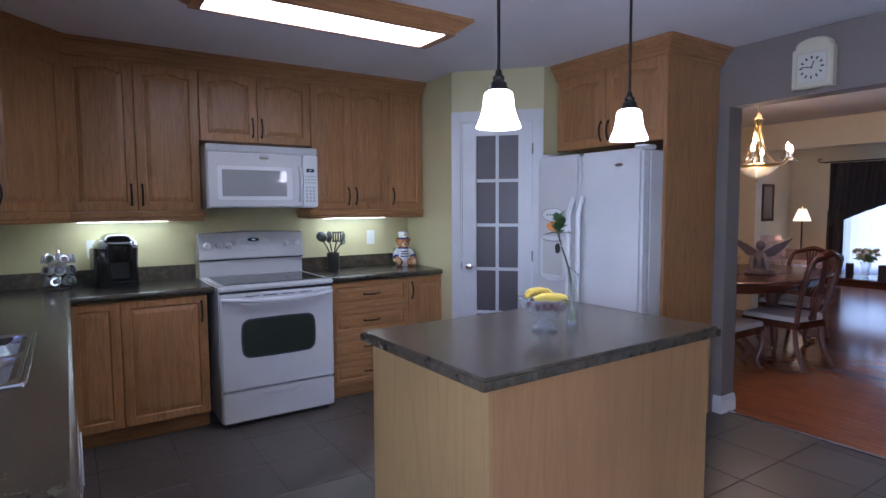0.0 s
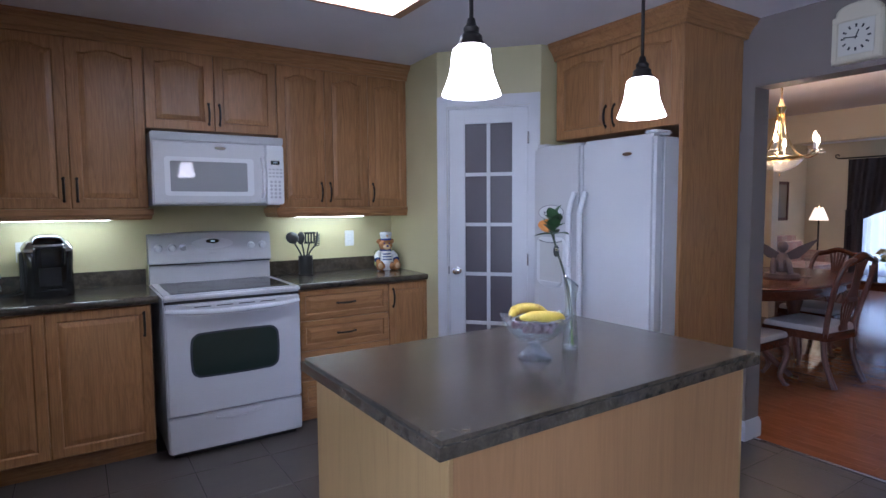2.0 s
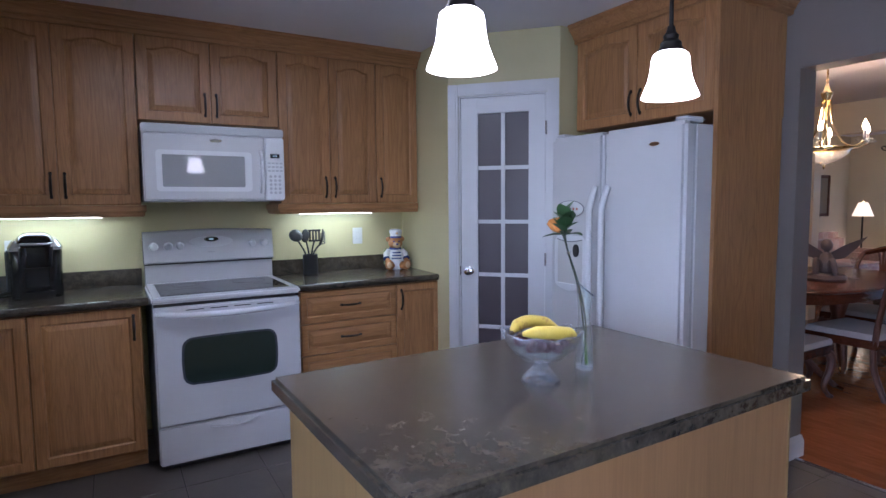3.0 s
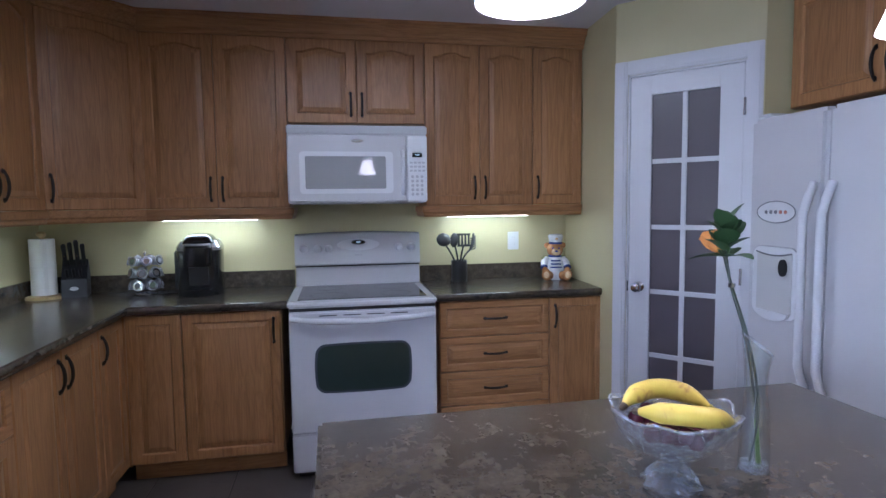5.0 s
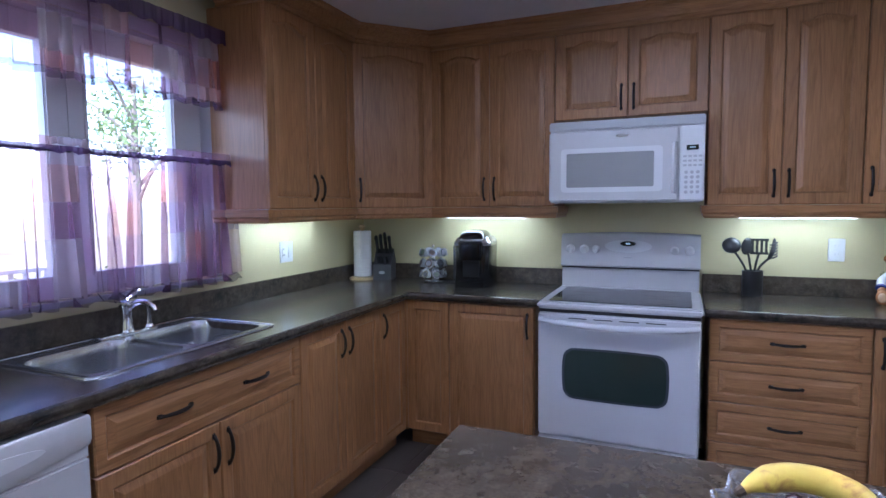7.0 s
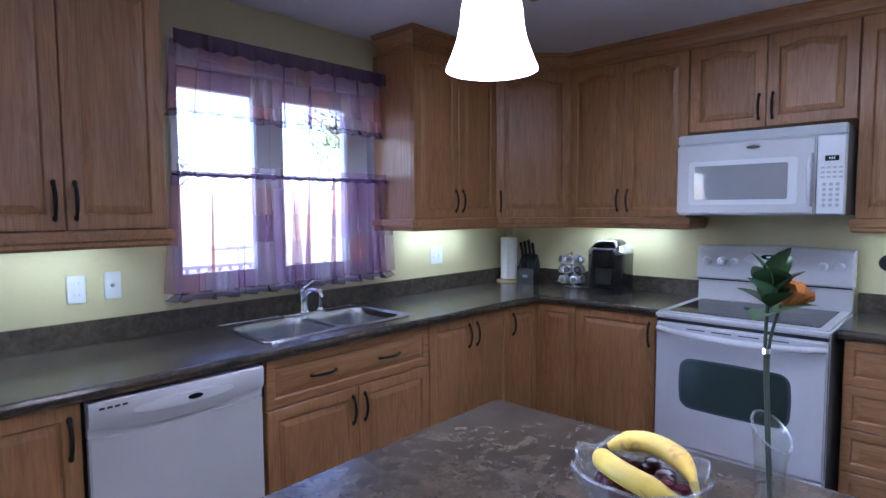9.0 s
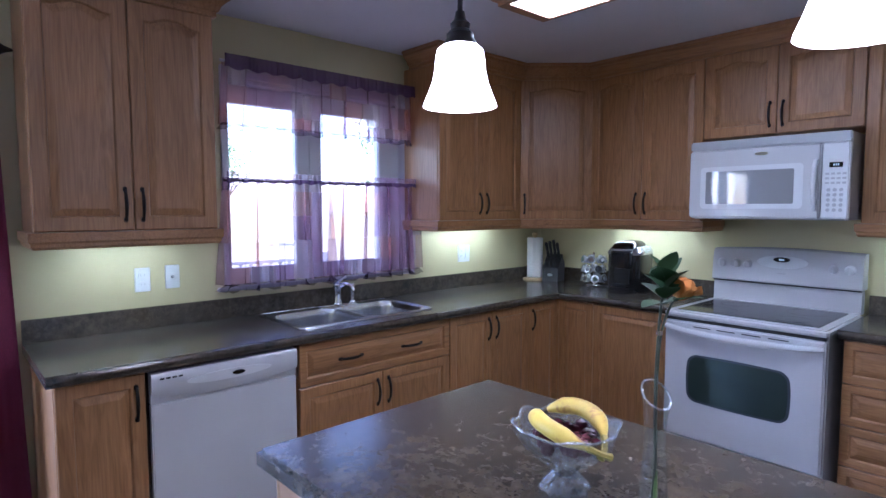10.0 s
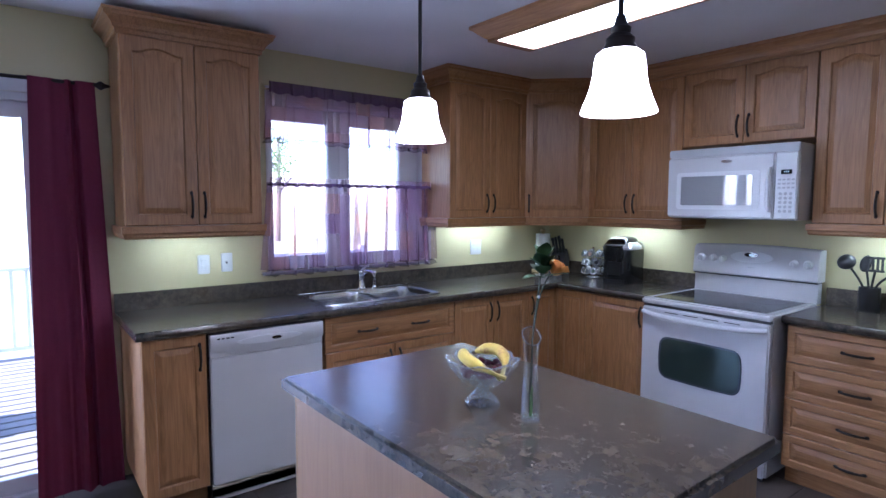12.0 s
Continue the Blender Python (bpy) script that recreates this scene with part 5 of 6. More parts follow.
# ---- living room ----
lw = tagged(thing("window_2", pose(0, 0, 0), "wide living room window with white frame", "window"), kind="structure")
y0, y1, z0, z1 = LWIN
part("window_frame", boxes((10.62, 10.68, y0, y0 + 0.06, z0, z1), (10.62, 10.68, y1 - 0.06, y1, z0, z1), (10.62, 10.68, y0 + 0.06, y1 - 0.06, z0, z0 + 0.06), (10.62, 10.68, y0 + 0.06, y1 - 0.06, z1 - 0.06, z1)), TRIM, lw)
for a, b in ((y0 + 0.06, (y0 + y1) / 2), ((y0 + y1) / 2, y1 - 0.06)):
    sash_glass(lw, None, 10.645, 10.651, a, b, z0 + 0.06, z1 - 0.06)
SHEER = cloth("white_sheer", (0.62, 0.68, 0.76), 0.9, 0.15)
sh = thing("sheer_curtain", pose(0, 0, 0), "white sheer curtain glowing before the living room window", "curtain")
part("cloth", drape(10.52, -4.6, 0.10, 0.02, 2.10, 44, 0.022, 77, nz=6, per=8), SHEER, sh, smooth=True)
DARKC = cloth("dark_brown_drape", (0.022, 0.014, 0.018), 0.6, 0.0, 220)
dc = thing("curtain", pose(0, 0, 0), "dark brown satin drape tied back at the window", "curtain")
rows = []
for k in range(25):
    s = k / 24
    row = []
    for i in range(61):
        u = i / 60
        low = 0.98 + 0.62 * u ** 0.8
        z = 2.13 + (low - 2.13) * s
        squeeze = 1 - 0.0 * s
        row.append((10.44 + 0.025 * math.sin(u * 50 + 2 * s) - 0.03 * s, 0.24 - 1.35 * u * squeeze, z))
    rows.append(row)
part("swag", loft(bmesh.new(), rows, closed=False, cap=False), DARKC, dc, smooth=True)
part("tail", drape(10.41, -0.02, 0.24, 0.05, 1.30, 4, 0.03, 55, nz=14), DARKC, dc, smooth=True)
rod4 = thing("curtain_rod", pose(10.42, 0, 2.15), "brown curtain rod with scrolled end", "rod")
part("rod", tube([(0, -4.7, 0), (0, 0.34, 0)], 0.012), IRON, rod4)
part("scroll", tube(smooth_path([(0, 0.34, 0), (0, 0.40, 0.01), (0, 0.43, 0.05), (0, 0.39, 0.07), (0, 0.37, 0.04)], 5), 0.009, 6), IRON, rod4)

lamp = thing("floor_lamp", pose(9.85, 0.40, 0), "lit floor lamp with cream empire shade", "lamp")
part("base", lathe([(0.14, 0), (0.14, 0.02), (0.03, 0.04)], 20), IRON, lamp, smooth=True)
part("pole", lathe([(0.013, 0.03), (0.013, 1.16)], 10), IRON, lamp)
bm = loft(bmesh.new(), [[(r * math.cos(i * math.pi / 14), r * math.sin(i * math.pi / 14), z) for i in range(28)] for r, z in ((0.140, 1.13), (0.100, 1.24), (0.062, 1.34))], cap=False)
part("shade", bm, LAMPSHADE, lamp, "lit cream pleated shade", True)
part("finial", lathe([(0.006, 1.16), (0.006, 1.345), (0.012, 1.36), (0.004, 1.385)], 10), BRASS, lamp)
bulb("floor_lamp_bulb", (9.85, 0.40, 1.27), 1.5, (1.0, 0.70, 0.38), 0.05)

FLORAL = cloth("rose_beige_upholstery", (0.42, 0.30, 0.24), 0.9, 0.0, 40, (0.36, 0.2, 0.17))
sofa = thing("sofa", pose(8.95, 0.40, 0), "rose beige upholstered sofa with rolled arms", "sofa")
part("seat", box(bmesh.new(), -0.85, 0.85, -0.40, 0.25, 0.12, 0.46, 0.05, 3), FLORAL, sofa, smooth=True)
part("backrest", box(bmesh.new(), -0.85, 0.85, 0.18, 0.48, 0.3, 0.88, 0.09, 4), FLORAL, sofa, smooth=True)
for s in (-1, 1):
    part("arm", box(bmesh.new(), s * 0.93 - 0.12, s * 0.93 + 0.12, -0.42, 0.46, 0.08, 0.64, 0.07, 4), FLORAL, sofa, smooth=True)

pic = thing("picture", pose(9.52, 0.935, 1.12), "dark framed narrow picture on the living room wall", "picture")
part("frame", boxes((0, 0.05, -0.03, 0.0, 0, 0.66), (0.35, 0.40, -0.03, 0.0, 0, 0.66), (0.05, 0.35, -0.03, 0.0, 0, 0.05), (0.05, 0.35, -0.03, 0.0, 0.61, 0.66), bevel=0.008), CHERRY_Z, pic)
part("print", boxes((0.05, 0.35, -0.015, -0.002, 0.05, 0.61)), painted("dim_print", (0.2, 0.17, 0.13), 0.5), pic)

ct = thing("coffee_table", pose(8.0, -1.25, 0), "dark cherry coffee table with cabriole legs", "table")
part("tabletop", loft(bmesh.new(), [oval(0.34, 0.58, 0.415, 6), oval(0.37, 0.61, 0.43, 6), oval(0.36, 0.60, 0.452, 6)]), CHERRY, ct, smooth=True)
part("apron", loft(bmesh.new(), [oval(0.30, 0.53, 0.34, 8), oval(0.31, 0.54, 0.415, 8)]), CHERRY, ct)
for sx in (-1, 1):
    for sy in (-1, 1):
        part("leg", cabriole(0.36, (2.5 * sx, 2.5 * sy), 0.034), CHERRY_Z, ct, turn=Matrix.Translation((sx * 0.26, sy * 0.47, 0)), smooth=True)
for cy in (-1.42, -1.05):
    cd = thing("candle", pose(8.0, cy, 0.452), "dark pillar candle on the coffee table", "candle", "dark candles")
    part("wax", lathe([(0.045, 0), (0.046, 0.005), (0.046, 0.17), (0.03, 0.172)], 16), DARKC, cd, smooth=True)
fv = thing("flower_vase", pose(7.98, -1.24, 0.452), "glass vase with cream and gold flowers on the coffee table", "vase")
part("vase", lathe([(0.035, 0), (0.045, 0.02), (0.04, 0.1), (0.065, 0.2), (0.068, 0.205)], 16), CRYSTAL, fv, smooth=True)
rng = random.Random(9)
PETAL = finish(material("cream_petals", (0.55, 0.42, 0.2), 0.8))
for k in range(12):
    a, r = rng.uniform(0, 6.3), rng.uniform(0.03, 0.17)
    part("flower", foliage(rng, (r * math.cos(a), r * math.sin(a), 0.28 + rng.uniform(-0.03, 0.09)), (0.045, 0.045, 0.03), 26, 0.028), PETAL, fv)
part("foliage", foliage(rng, (0, 0, 0.25), (0.17, 0.17, 0.07), 90, 0.045), LEAF, fv)

# ---- sink and tap ----
sink = thing("sink", pose(-1.125, -1.988, T1), "double-bowl stainless steel drop-in sink", "sink")
def ring_at(pts, cx, cy, z, k=1.0): return [(cx + x * k, cy + y * k, z) for x, y in pts]
for cy, ly in ((-0.193, 0.368), (0.193, 0.368)):
    top, outer = rounded_rect(0.365, ly, 0.07), rounded_rect(0.445, 0.386, 0.004)
    bowl_path = [(1.0, 0.004), (0.985, -0.004), (0.96, -0.03), (0.93, -0.14), (0.88, -0.165), (0.75, -0.172)]
    bm = loft(bmesh.new(), [ring_at(outer, 0.0, cy, 0.001), ring_at(outer, 0.0, cy, 0.004)] + [ring_at(top, 0.03, cy, z, k) for k, z in bowl_path], cap=False)
    bm.faces.new([bm.verts.new(p) for p in ring_at(top, 0.03, cy, -0.172, 0.75)])
    bmesh.ops.remove_doubles(bm, verts=bm.verts, dist=0.0002)
    b = part("bowl", bm, STEEL, sink, smooth=True)
    part("drain", lathe([(0.035, -0.171), (0.042, -0.169), (0.03, -0.168), (0.012, -0.170)], 20, at=(0.03, cy, 0)), CHROME, b, "chrome drain", True)
part("rim", loft(bmesh.new(), [[(x * k, y * k2, z) for x, y in rounded_rect(0.485, 0.815, 0.03)] for k, k2, z in ((1, 1, 0.0005), (0.99, 0.995, 0.006), (0.955, 0.975, 0.0055), (0.95, 0.97, 0.003))], cap=False), STEEL, sink, smooth=True)
tap = thing("tap", pose(-1.325, -1.930, T1 + 0.004), "chrome single-lever kitchen tap with side spray", "tap")
part("base_plate", box(bmesh.new(), -0.026, 0.026, -0.125, 0.125, 0.0, 0.010, 0.008, 3), CHROME, tap, smooth=True)
part("body", lathe([(0.028, 0.008), (0.024, 0.02), (0.021, 0.06), (0.021, 0.10), (0.026, 0.11), (0.024, 0.125), (0.012, 0.133)], 20), CHROME, tap, smooth=True)
part("spout", tube(smooth_path([(0.0, 0.0, 0.090), (0.035, 0.008, 0.118), (0.075, 0.018, 0.126), (0.112, 0.026, 0.112), (0.124, 0.029, 0.094)], 5), [0.014 - 0.0002 * i for i in range(21)], 10), CHROME, tap, smooth=True)
part("lever", tube(smooth_path([(0, 0, 0.128), (0.002, 0.018, 0.142), (0.020, 0.052, 0.168)], 4), [0.009, 0.009, 0.009, 0.008, 0.008, 0.008, 0.008, 0.008, 0.007], 8), CHROME, tap, smooth=True)
part("side_spray", lathe([(0.022, 0.0), (0.02, 0.012), (0.012, 0.02), (0.011, 0.06), (0.015, 0.085), (0.017, 0.105), (0.012, 0.115)], 16, at=(0.0, 0.10, 0)), CHROME, tap, smooth=True)

# ---- on the counters ----
PINE = wood("pale_pine", (0.5, 0.36, 0.17), (0.62, 0.48, 0.26), "x", 0.5)
PAPER = painted("paper_towel", (0.8, 0.8, 0.79), 0.95, 0.5, 140)
pt = thing("paper_towel_holder", pose(-1.325, -0.155, T1) @ Matrix.Diagonal((1.1, 1.1, 1.14, 1)), "white paper towel roll on a pale wooden stand", "paper towels")
part("base", lathe([(0.082, 0), (0.084, 0.006), (0.082, 0.014), (0.05, 0.018)], 28), PINE, pt, smooth=True)
part("roll", lathe([(0.015, 0.02), (0.054, 0.02), (0.055, 0.024), (0.055, 0.282), (0.053, 0.286), (0.018, 0.286)], 28), PAPER, pt, smooth=True)
part("loose_sheet", loft(bmesh.new(), [[(0.0555 * math.cos(a), 0.0555 * math.sin(a), z) for z in (0.022, 0.15, 0.284)] for a in [radians(-95 + 6 * i) for i in range(9)]] + [[(0.03, -0.066, z) for z in (0.022, 0.15, 0.284)]], closed=False, cap=False), PAPER, pt)
part("post", lathe([(0.010, 0.018), (0.010, 0.292), (0.018, 0.300), (0.022, 0.312), (0.012, 0.322)], 14), PINE, pt, "pale turned wooden post", True)

kb = thing("knife_block", pose(-1.19, -0.105, T1, 0, 0, 14) @ Matrix.Diagonal((1.06, 1.0, 1.1, 1)), "black knife block with black-handled knives", "knife block")
BLOCK = material("black_block", (0.016, 0.016, 0.020), 0.4)
part("block", loft(bmesh.new(), [[(x, y, z) for y, z in ((-0.06, 0.0), (0.075, 0.0), (0.085, 0.11), (0.035, 0.185), (-0.045, 0.09))] for x in (-0.058, 0.058)]), BLOCK, kb)
part("emblem", plate([(0.020 * math.cos(a), 0.010 * math.sin(a)) for a in [2 * math.pi * i / 20 for i in range(20)]], 0, -0.002), GREYP, kb, "small grey emblem", turn=pose(0, -0.0575, 0.045, 8))
for i in range(4):
    x = -0.042 + 0.028 * i
    k = part("knife", tube(smooth_path([(x, 0.02, 0.15), (x, -0.005 - 0.004 * (i % 2), 0.21), (x, -0.035, 0.265 + 0.01 * (i % 3))], 4), [0.009, 0.010, 0.011, 0.012, 0.011, 0.011, 0.012, 0.013, 0.010], 8, flat=0.7), BLACK, kb, "black knife handle", True)
    part("rivet", lathe([(0.004, 0), (0.004, 0.003)], 8), STEEL, k, turn=pose(x, -0.012, 0.205, 70))
for i in range(3):
    part("knife", tube([(-0.03 + 0.03 * i, -0.03, 0.10), (-0.03 + 0.03 * i, -0.062, 0.145)], [0.007, 0.008], 8), BLACK, kb, smooth=True)

WIRE = material("chrome_wire", (0.7, 0.7, 0.72), 0.15, 1.0)
car = thing("pod_carousel", pose(-0.822, -0.115, T1), "chrome carousel rack full of coffee pods", "rack")
part("base", lathe([(0.062, 0), (0.064, 0.005), (0.060, 0.010), (0.012, 0.014)], 24), WIRE, car, smooth=True)
part("post", lathe([(0.005, 0.01), (0.005, 0.225), (0.011, 0.232), (0.004, 0.242)], 10), WIRE, car)
FOIL = material("foil_lid", (0.42, 0.43, 0.47), 0.25, 0.8)
PODC = material("pod_cup", (0.36, 0.37, 0.41), 0.3)
LIDS = [material("lid_grey", (0.16, 0.16, 0.18), 0.4), material("lid_dark", (0.05, 0.05, 0.06), 0.35), material("lid_green", (0.10, 0.14, 0.09), 0.4), material("lid_brown", (0.12, 0.08, 0.06), 0.4)]
for lv in range(3):
    for k in range(7):
        a = radians(360 / 7 * k + 17 * lv)
        at = pose(0.045 * math.cos(a), 0.045 * math.sin(a), 0.045 + 0.068 * lv, 0, 0, math.degrees(a)) @ pose(0, 0, 0, 0, 74, 0)
        pod = part("pod", lathe([(0.018, 0.0), (0.020, 0.004), (0.024, 0.040), (0.027, 0.042)], 14), PODC, car, smooth=True, turn=at)
        part("lid", lathe([(0.0255, 0.0425), (0.0255, 0.0435), (0.012, 0.044)], 14), FOIL, pod, "foil lid", turn=at)
        part("label", lathe([(0.016, 0.0436), (0.016, 0.0444), (0.008, 0.0446)], 12), LIDS[(k * 5 + lv * 3) % 4], pod, "dark printed centre", turn=at)
        part("wire_ring", tube([(0.029 * math.cos(b), 0.029 * math.sin(b), 0.036) for b in [2 * math.pi * i / 14 for i in range(15)]], 0.0018, 5), WIRE, pod, turn=at)

cm = thing("coffee_maker", pose(-0.512, -0.165, T1, 0, 0, 6), "black single-cup coffee maker with silver trim", "coffee maker")
BLKG = material("black_gloss_plastic", (0.01, 0.01, 0.011), 0.16)
SILV = material("silver_plastic", (0.55, 0.56, 0.58), 0.25, 0.7)
def plan_loft(levels):
    """Rounded plan outlines (width, depth, centre y, corner, height), skinned bottom to top."""
    return loft(bmesh.new(), [[(x, y + cy, z) for x, y, _ in oval(w / 2, d / 2, 0, 4.5, 36)] for w, d, cy, r, z in levels])


part("tower", plan_loft([(0.225, 0.270, 0.015, 0.075, 0.0), (0.232, 0.276, 0.015, 0.078, 0.01), (0.228, 0.270, 0.015, 0.076, 0.15), (0.236, 0.276, 0.012, 0.078, 0.245), (0.228, 0.268, 0.012, 0.075, 0.252)]), BLKG, cm, smooth=True)
# no hollow is cut: a raised block whose near-black colour holds the recess's shade
part("cup_recess", boxes((-0.062, 0.062, -0.128, -0.10, 0.05, 0.172), bevel=0.012), material("recess_shade_black", (0.004, 0.004, 0.005), 0.5), cm)
part("brew_head", plan_loft([(0.125, 0.10, -0.105, 0.03, 0.165), (0.145, 0.12, -0.10, 0.04, 0.19), (0.150, 0.125, -0.10, 0.045, 0.268), (0.12, 0.10, -0.09, 0.04, 0.285)]), BLKG, cm, smooth=True)
part("silver_band", plan_loft([(0.236, 0.280, 0.008, 0.08, 0.250), (0.240, 0.284, 0.008, 0.085, 0.266), (0.200, 0.245, 0.014, 0.08, 0.300), (0.14, 0.19, 0.014, 0.06, 0.306)]), SILV, cm, "silver trim", True)
part("lid", plan_loft([(0.160, 0.235, -0.012, 0.070, 0.276), (0.168, 0.250, -0.016, 0.072, 0.294), (0.150, 0.230, -0.006, 0.068, 0.318), (0.110, 0.18, 0.006, 0.04, 0.334), (0.05, 0.09, 0.012, 0.03, 0.340)]), BLKG, cm, "black lift lid", True)
part("lid_handle", tube(smooth_path([(-0.072, -0.07, 0.286), (-0.06, -0.135, 0.284), (0, -0.155, 0.284), (0.06, -0.135, 0.284), (0.072, -0.07, 0.286)], 5), 0.007, 8), SILV, cm, "silver handle", True)
for i in range(3):
    part("button", lathe([(0.011, 0), (0.011, 0.004), (0.008, 0.005)], 14), SILV, cm, smooth=True, turn=pose(0.030 + 0.027 * i, -0.120 + 0.010 * i, 0.272, 35))
part("drip_tray", plan_loft([(0.15, 0.11, -0.105, 0.04, 0.0), (0.155, 0.115, -0.105, 0.042, 0.038), (0.14, 0.10, -0.105, 0.04, 0.044)]), BLKG, cm, smooth=True)
part("reservoir", box(bmesh.new(), -0.132, -0.114, -0.05, 0.12, 0.03, 0.25, 0.008, 3), material("smoky_tank", (0.05, 0.055, 0.06), 0.1), cm, smooth=True)
cord = thing("power_cord", pose(0.048, 0, T1), "black power cord lying on the counter", "cord")
part("cord", tube(smooth_path([(-0.67, -0.06, 0.006), (-0.73, -0.13, 0.006), (-0.79, -0.15, 0.006), (-0.80, -0.10, 0.006), (-0.74, -0.08, 0.008), (-0.70, -0.02, 0.03), (-0.685, 0.018, 0.16)], 6), 0.004, 6), BLACK, cord, smooth=True)

crock = thing("utensil_crock", pose(1.006, -0.085, T1), "black crock filled with black kitchen utensils", "utensils")
part("crock", loft(bmesh.new(), [[(r * math.cos(i * math.pi / 14), r * math.sin(i * math.pi / 14), z) for i in range(28)] for r, z in ((0.0485, 0.0), (0.05, 0.003), (0.05, 0.135), (0.046, 0.135), (0.046, 0.02))]), BLACK, crock, smooth=True)
def utensil(top, bm):
    p = Vector(top)
    tube(smooth_path([(p.x * 0.2, p.y * 0.2, 0.03), (p.x * 0.35, p.y * 0.35, 0.14), tuple(p)], 5), [0.006] * 11, 8, bm)
    return bm
bm = bmesh.new()
bmesh.ops.create_uvsphere(bm, u_segments=16, v_segments=10, radius=0.046, matrix=pose(-0.105, -0.035, 0.268, 60) @ Matrix.Diagonal((1, 1, 0.55, 1)))
part("ladle", utensil((-0.095, -0.02, 0.245), bm), BLACK, crock, "black ladle", True)
bm = bmesh.new()
bmesh.ops.create_uvsphere(bm, u_segments=14, v_segments=10, radius=0.035, matrix=pose(-0.028, 0.01, 0.262, 80, 10, 0) @ Matrix.Diagonal((0.8, 1.35, 0.3, 1)))
part("spoon", utensil((-0.024, 0.01, 0.235), bm), BLACK, crock, "black serving spoon", True)
turner = part("slotted_turner", utensil((0.026, -0.02, 0.235), bmesh.new()), BLACK, crock, "black slotted turner", True)
for k in range(4):
    part("slat", box(bmesh.new(), -0.006 + 0.021 * k - 0.006, 0.006 + 0.021 * k - 0.006, -0.027, -0.022, 0.234, 0.294, 0.001), BLACK, turner)
for z in (0.222, 0.292):
    part("cross_bar", box(bmesh.new(), -0.016, 0.068, -0.0275, -0.0215, z, z + 0.013, 0.001), BLACK, turner)
bm = utensil((0.075, 0.015, 0.20), bmesh.new())
for k in range(6):
    tube(smooth_path([(0.078, 0.015, 0.20 + 0.014 * k), (0.098, 0.0, 0.205 + 0.014 * k), (0.112, 0.012, 0.215 + 0.014 * k)], 3), 0.004, 5, bm)
tube(smooth_path([(0.075, 0.015, 0.195), (0.095, 0.015, 0.25), (0.098, 0.015, 0.305)], 4), [0.012, 0.016, 0.018, 0.018, 0.018, 0.017, 0.015, 0.012, 0.006], 8, bm, 0.35)
part("pasta_fork", bm, BLACK, crock, "black pasta fork", True)

# ---- bear jar: one plain painted figure ----
def glaze(name, colour):
    m = material(name, colour, 0.22)
    return finish(m, mixed(m, colour, ramp(m, noisy(m, coords(m), 45, 3), [(0.35, (0.8,) * 3), (0.65, (1.05,) * 3)]), 1.0, "MULTIPLY"))


GLAZES = [glaze("white_glaze", (0.62, 0.63, 0.66)), glaze("brown_glaze", (0.38, 0.17, 0.065)), glaze("blue_glaze", (0.04, 0.06, 0.20)), glaze("tan_glaze", (0.55, 0.36, 0.20)), glaze("olive_glaze", (0.30, 0.32, 0.15))]
bear = thing("cookie_jar", pose(1.628, -0.125, T1, 0, 0, -14) @ Matrix.Diagonal((1.15, 1.15, 1.15, 1)), "seated ceramic bear cookie jar in white and blue uniform", "jar")
bm = bmesh.new()
WHITE_G, BROWN_G, BLUE_G, TAN_G, OLIVE_G = range(5)
def glazed(colour, build):
    """Add a shape and give its faces that glaze."""
    old = set(bm.faces)
    build()
    for f in bm.faces:
        if f not in old:
            f.material_index = colour
def blob(at, r, colour, shape=(1, 1, 1)):
    glazed(colour, lambda: bmesh.ops.create_uvsphere(bm, u_segments=16, v_segments=11, radius=r, matrix=Matrix.Translation(at) @ Matrix.Diagonal((*shape, 1))))
glazed(WHITE_G, lambda: lathe([(0.050, 0.0), (0.058, 0.02), (0.056, 0.06), (0.048, 0.10), (0.034, 0.132)], 22, bm))
glazed(OLIVE_G, lambda: box(bm, -0.068, 0.068, 0.005, 0.05, 0.02, 0.128, 0.008))
for z, r in ((0.066, 0.0562), (0.084, 0.0528), (0.102, 0.0485)):
    arc = [radians(-90 + 8 * k) for k in range(-4, 5)]
    glazed(BLUE_G, lambda: loft(bm, [[((r + o) * math.cos(a), (r + o) * math.sin(a), z + h) for o, h in ((0, 0), (0.002, 0), (0.002, 0.008), (0, 0.008))] for a in arc]))
glazed(BLUE_G, lambda: lathe([(0.038, 0.124), (0.040, 0.130), (0.034, 0.136)], 20, bm))
for side in (-1, 1):
    glazed(WHITE_G, lambda: tube([(side * 0.040, -0.005, 0.116), (side * 0.060, -0.018, 0.092), (side * 0.064, -0.040, 0.068)], [0.018, 0.021, 0.019], 12, bm))
    glazed(BLUE_G, lambda: tube([(side * 0.0635, -0.036, 0.072), (side * 0.064, -0.042, 0.066)], [0.0205, 0.0205], 12, bm))
    blob((side * 0.060, -0.052, 0.056), 0.017, BROWN_G)
    glazed(BROWN_G, lambda: tube([(side * 0.030, -0.030, 0.026), (side * 0.050, -0.075, 0.024)], [0.026, 0.024], 12, bm))
    blob((side * 0.056, -0.088, 0.034), 0.029, BROWN_G, (0.9, 0.7, 1.1))
    blob((side * 0.058, -0.104, 0.034), 0.018, TAN_G, (0.9, 0.5, 1.1))
    blob((side * 0.043, 0.0, 0.188), 0.017, BROWN_G, (1, 0.6, 1))
    blob((side * 0.017, -0.046, 0.176), 0.005, BLUE_G)
blob((0, -0.008, 0.165), 0.044, BROWN_G, (1.05, 0.95, 0.92))
blob((0, -0.046, 0.154), 0.023, TAN_G, (1.1, 0.9, 0.85))
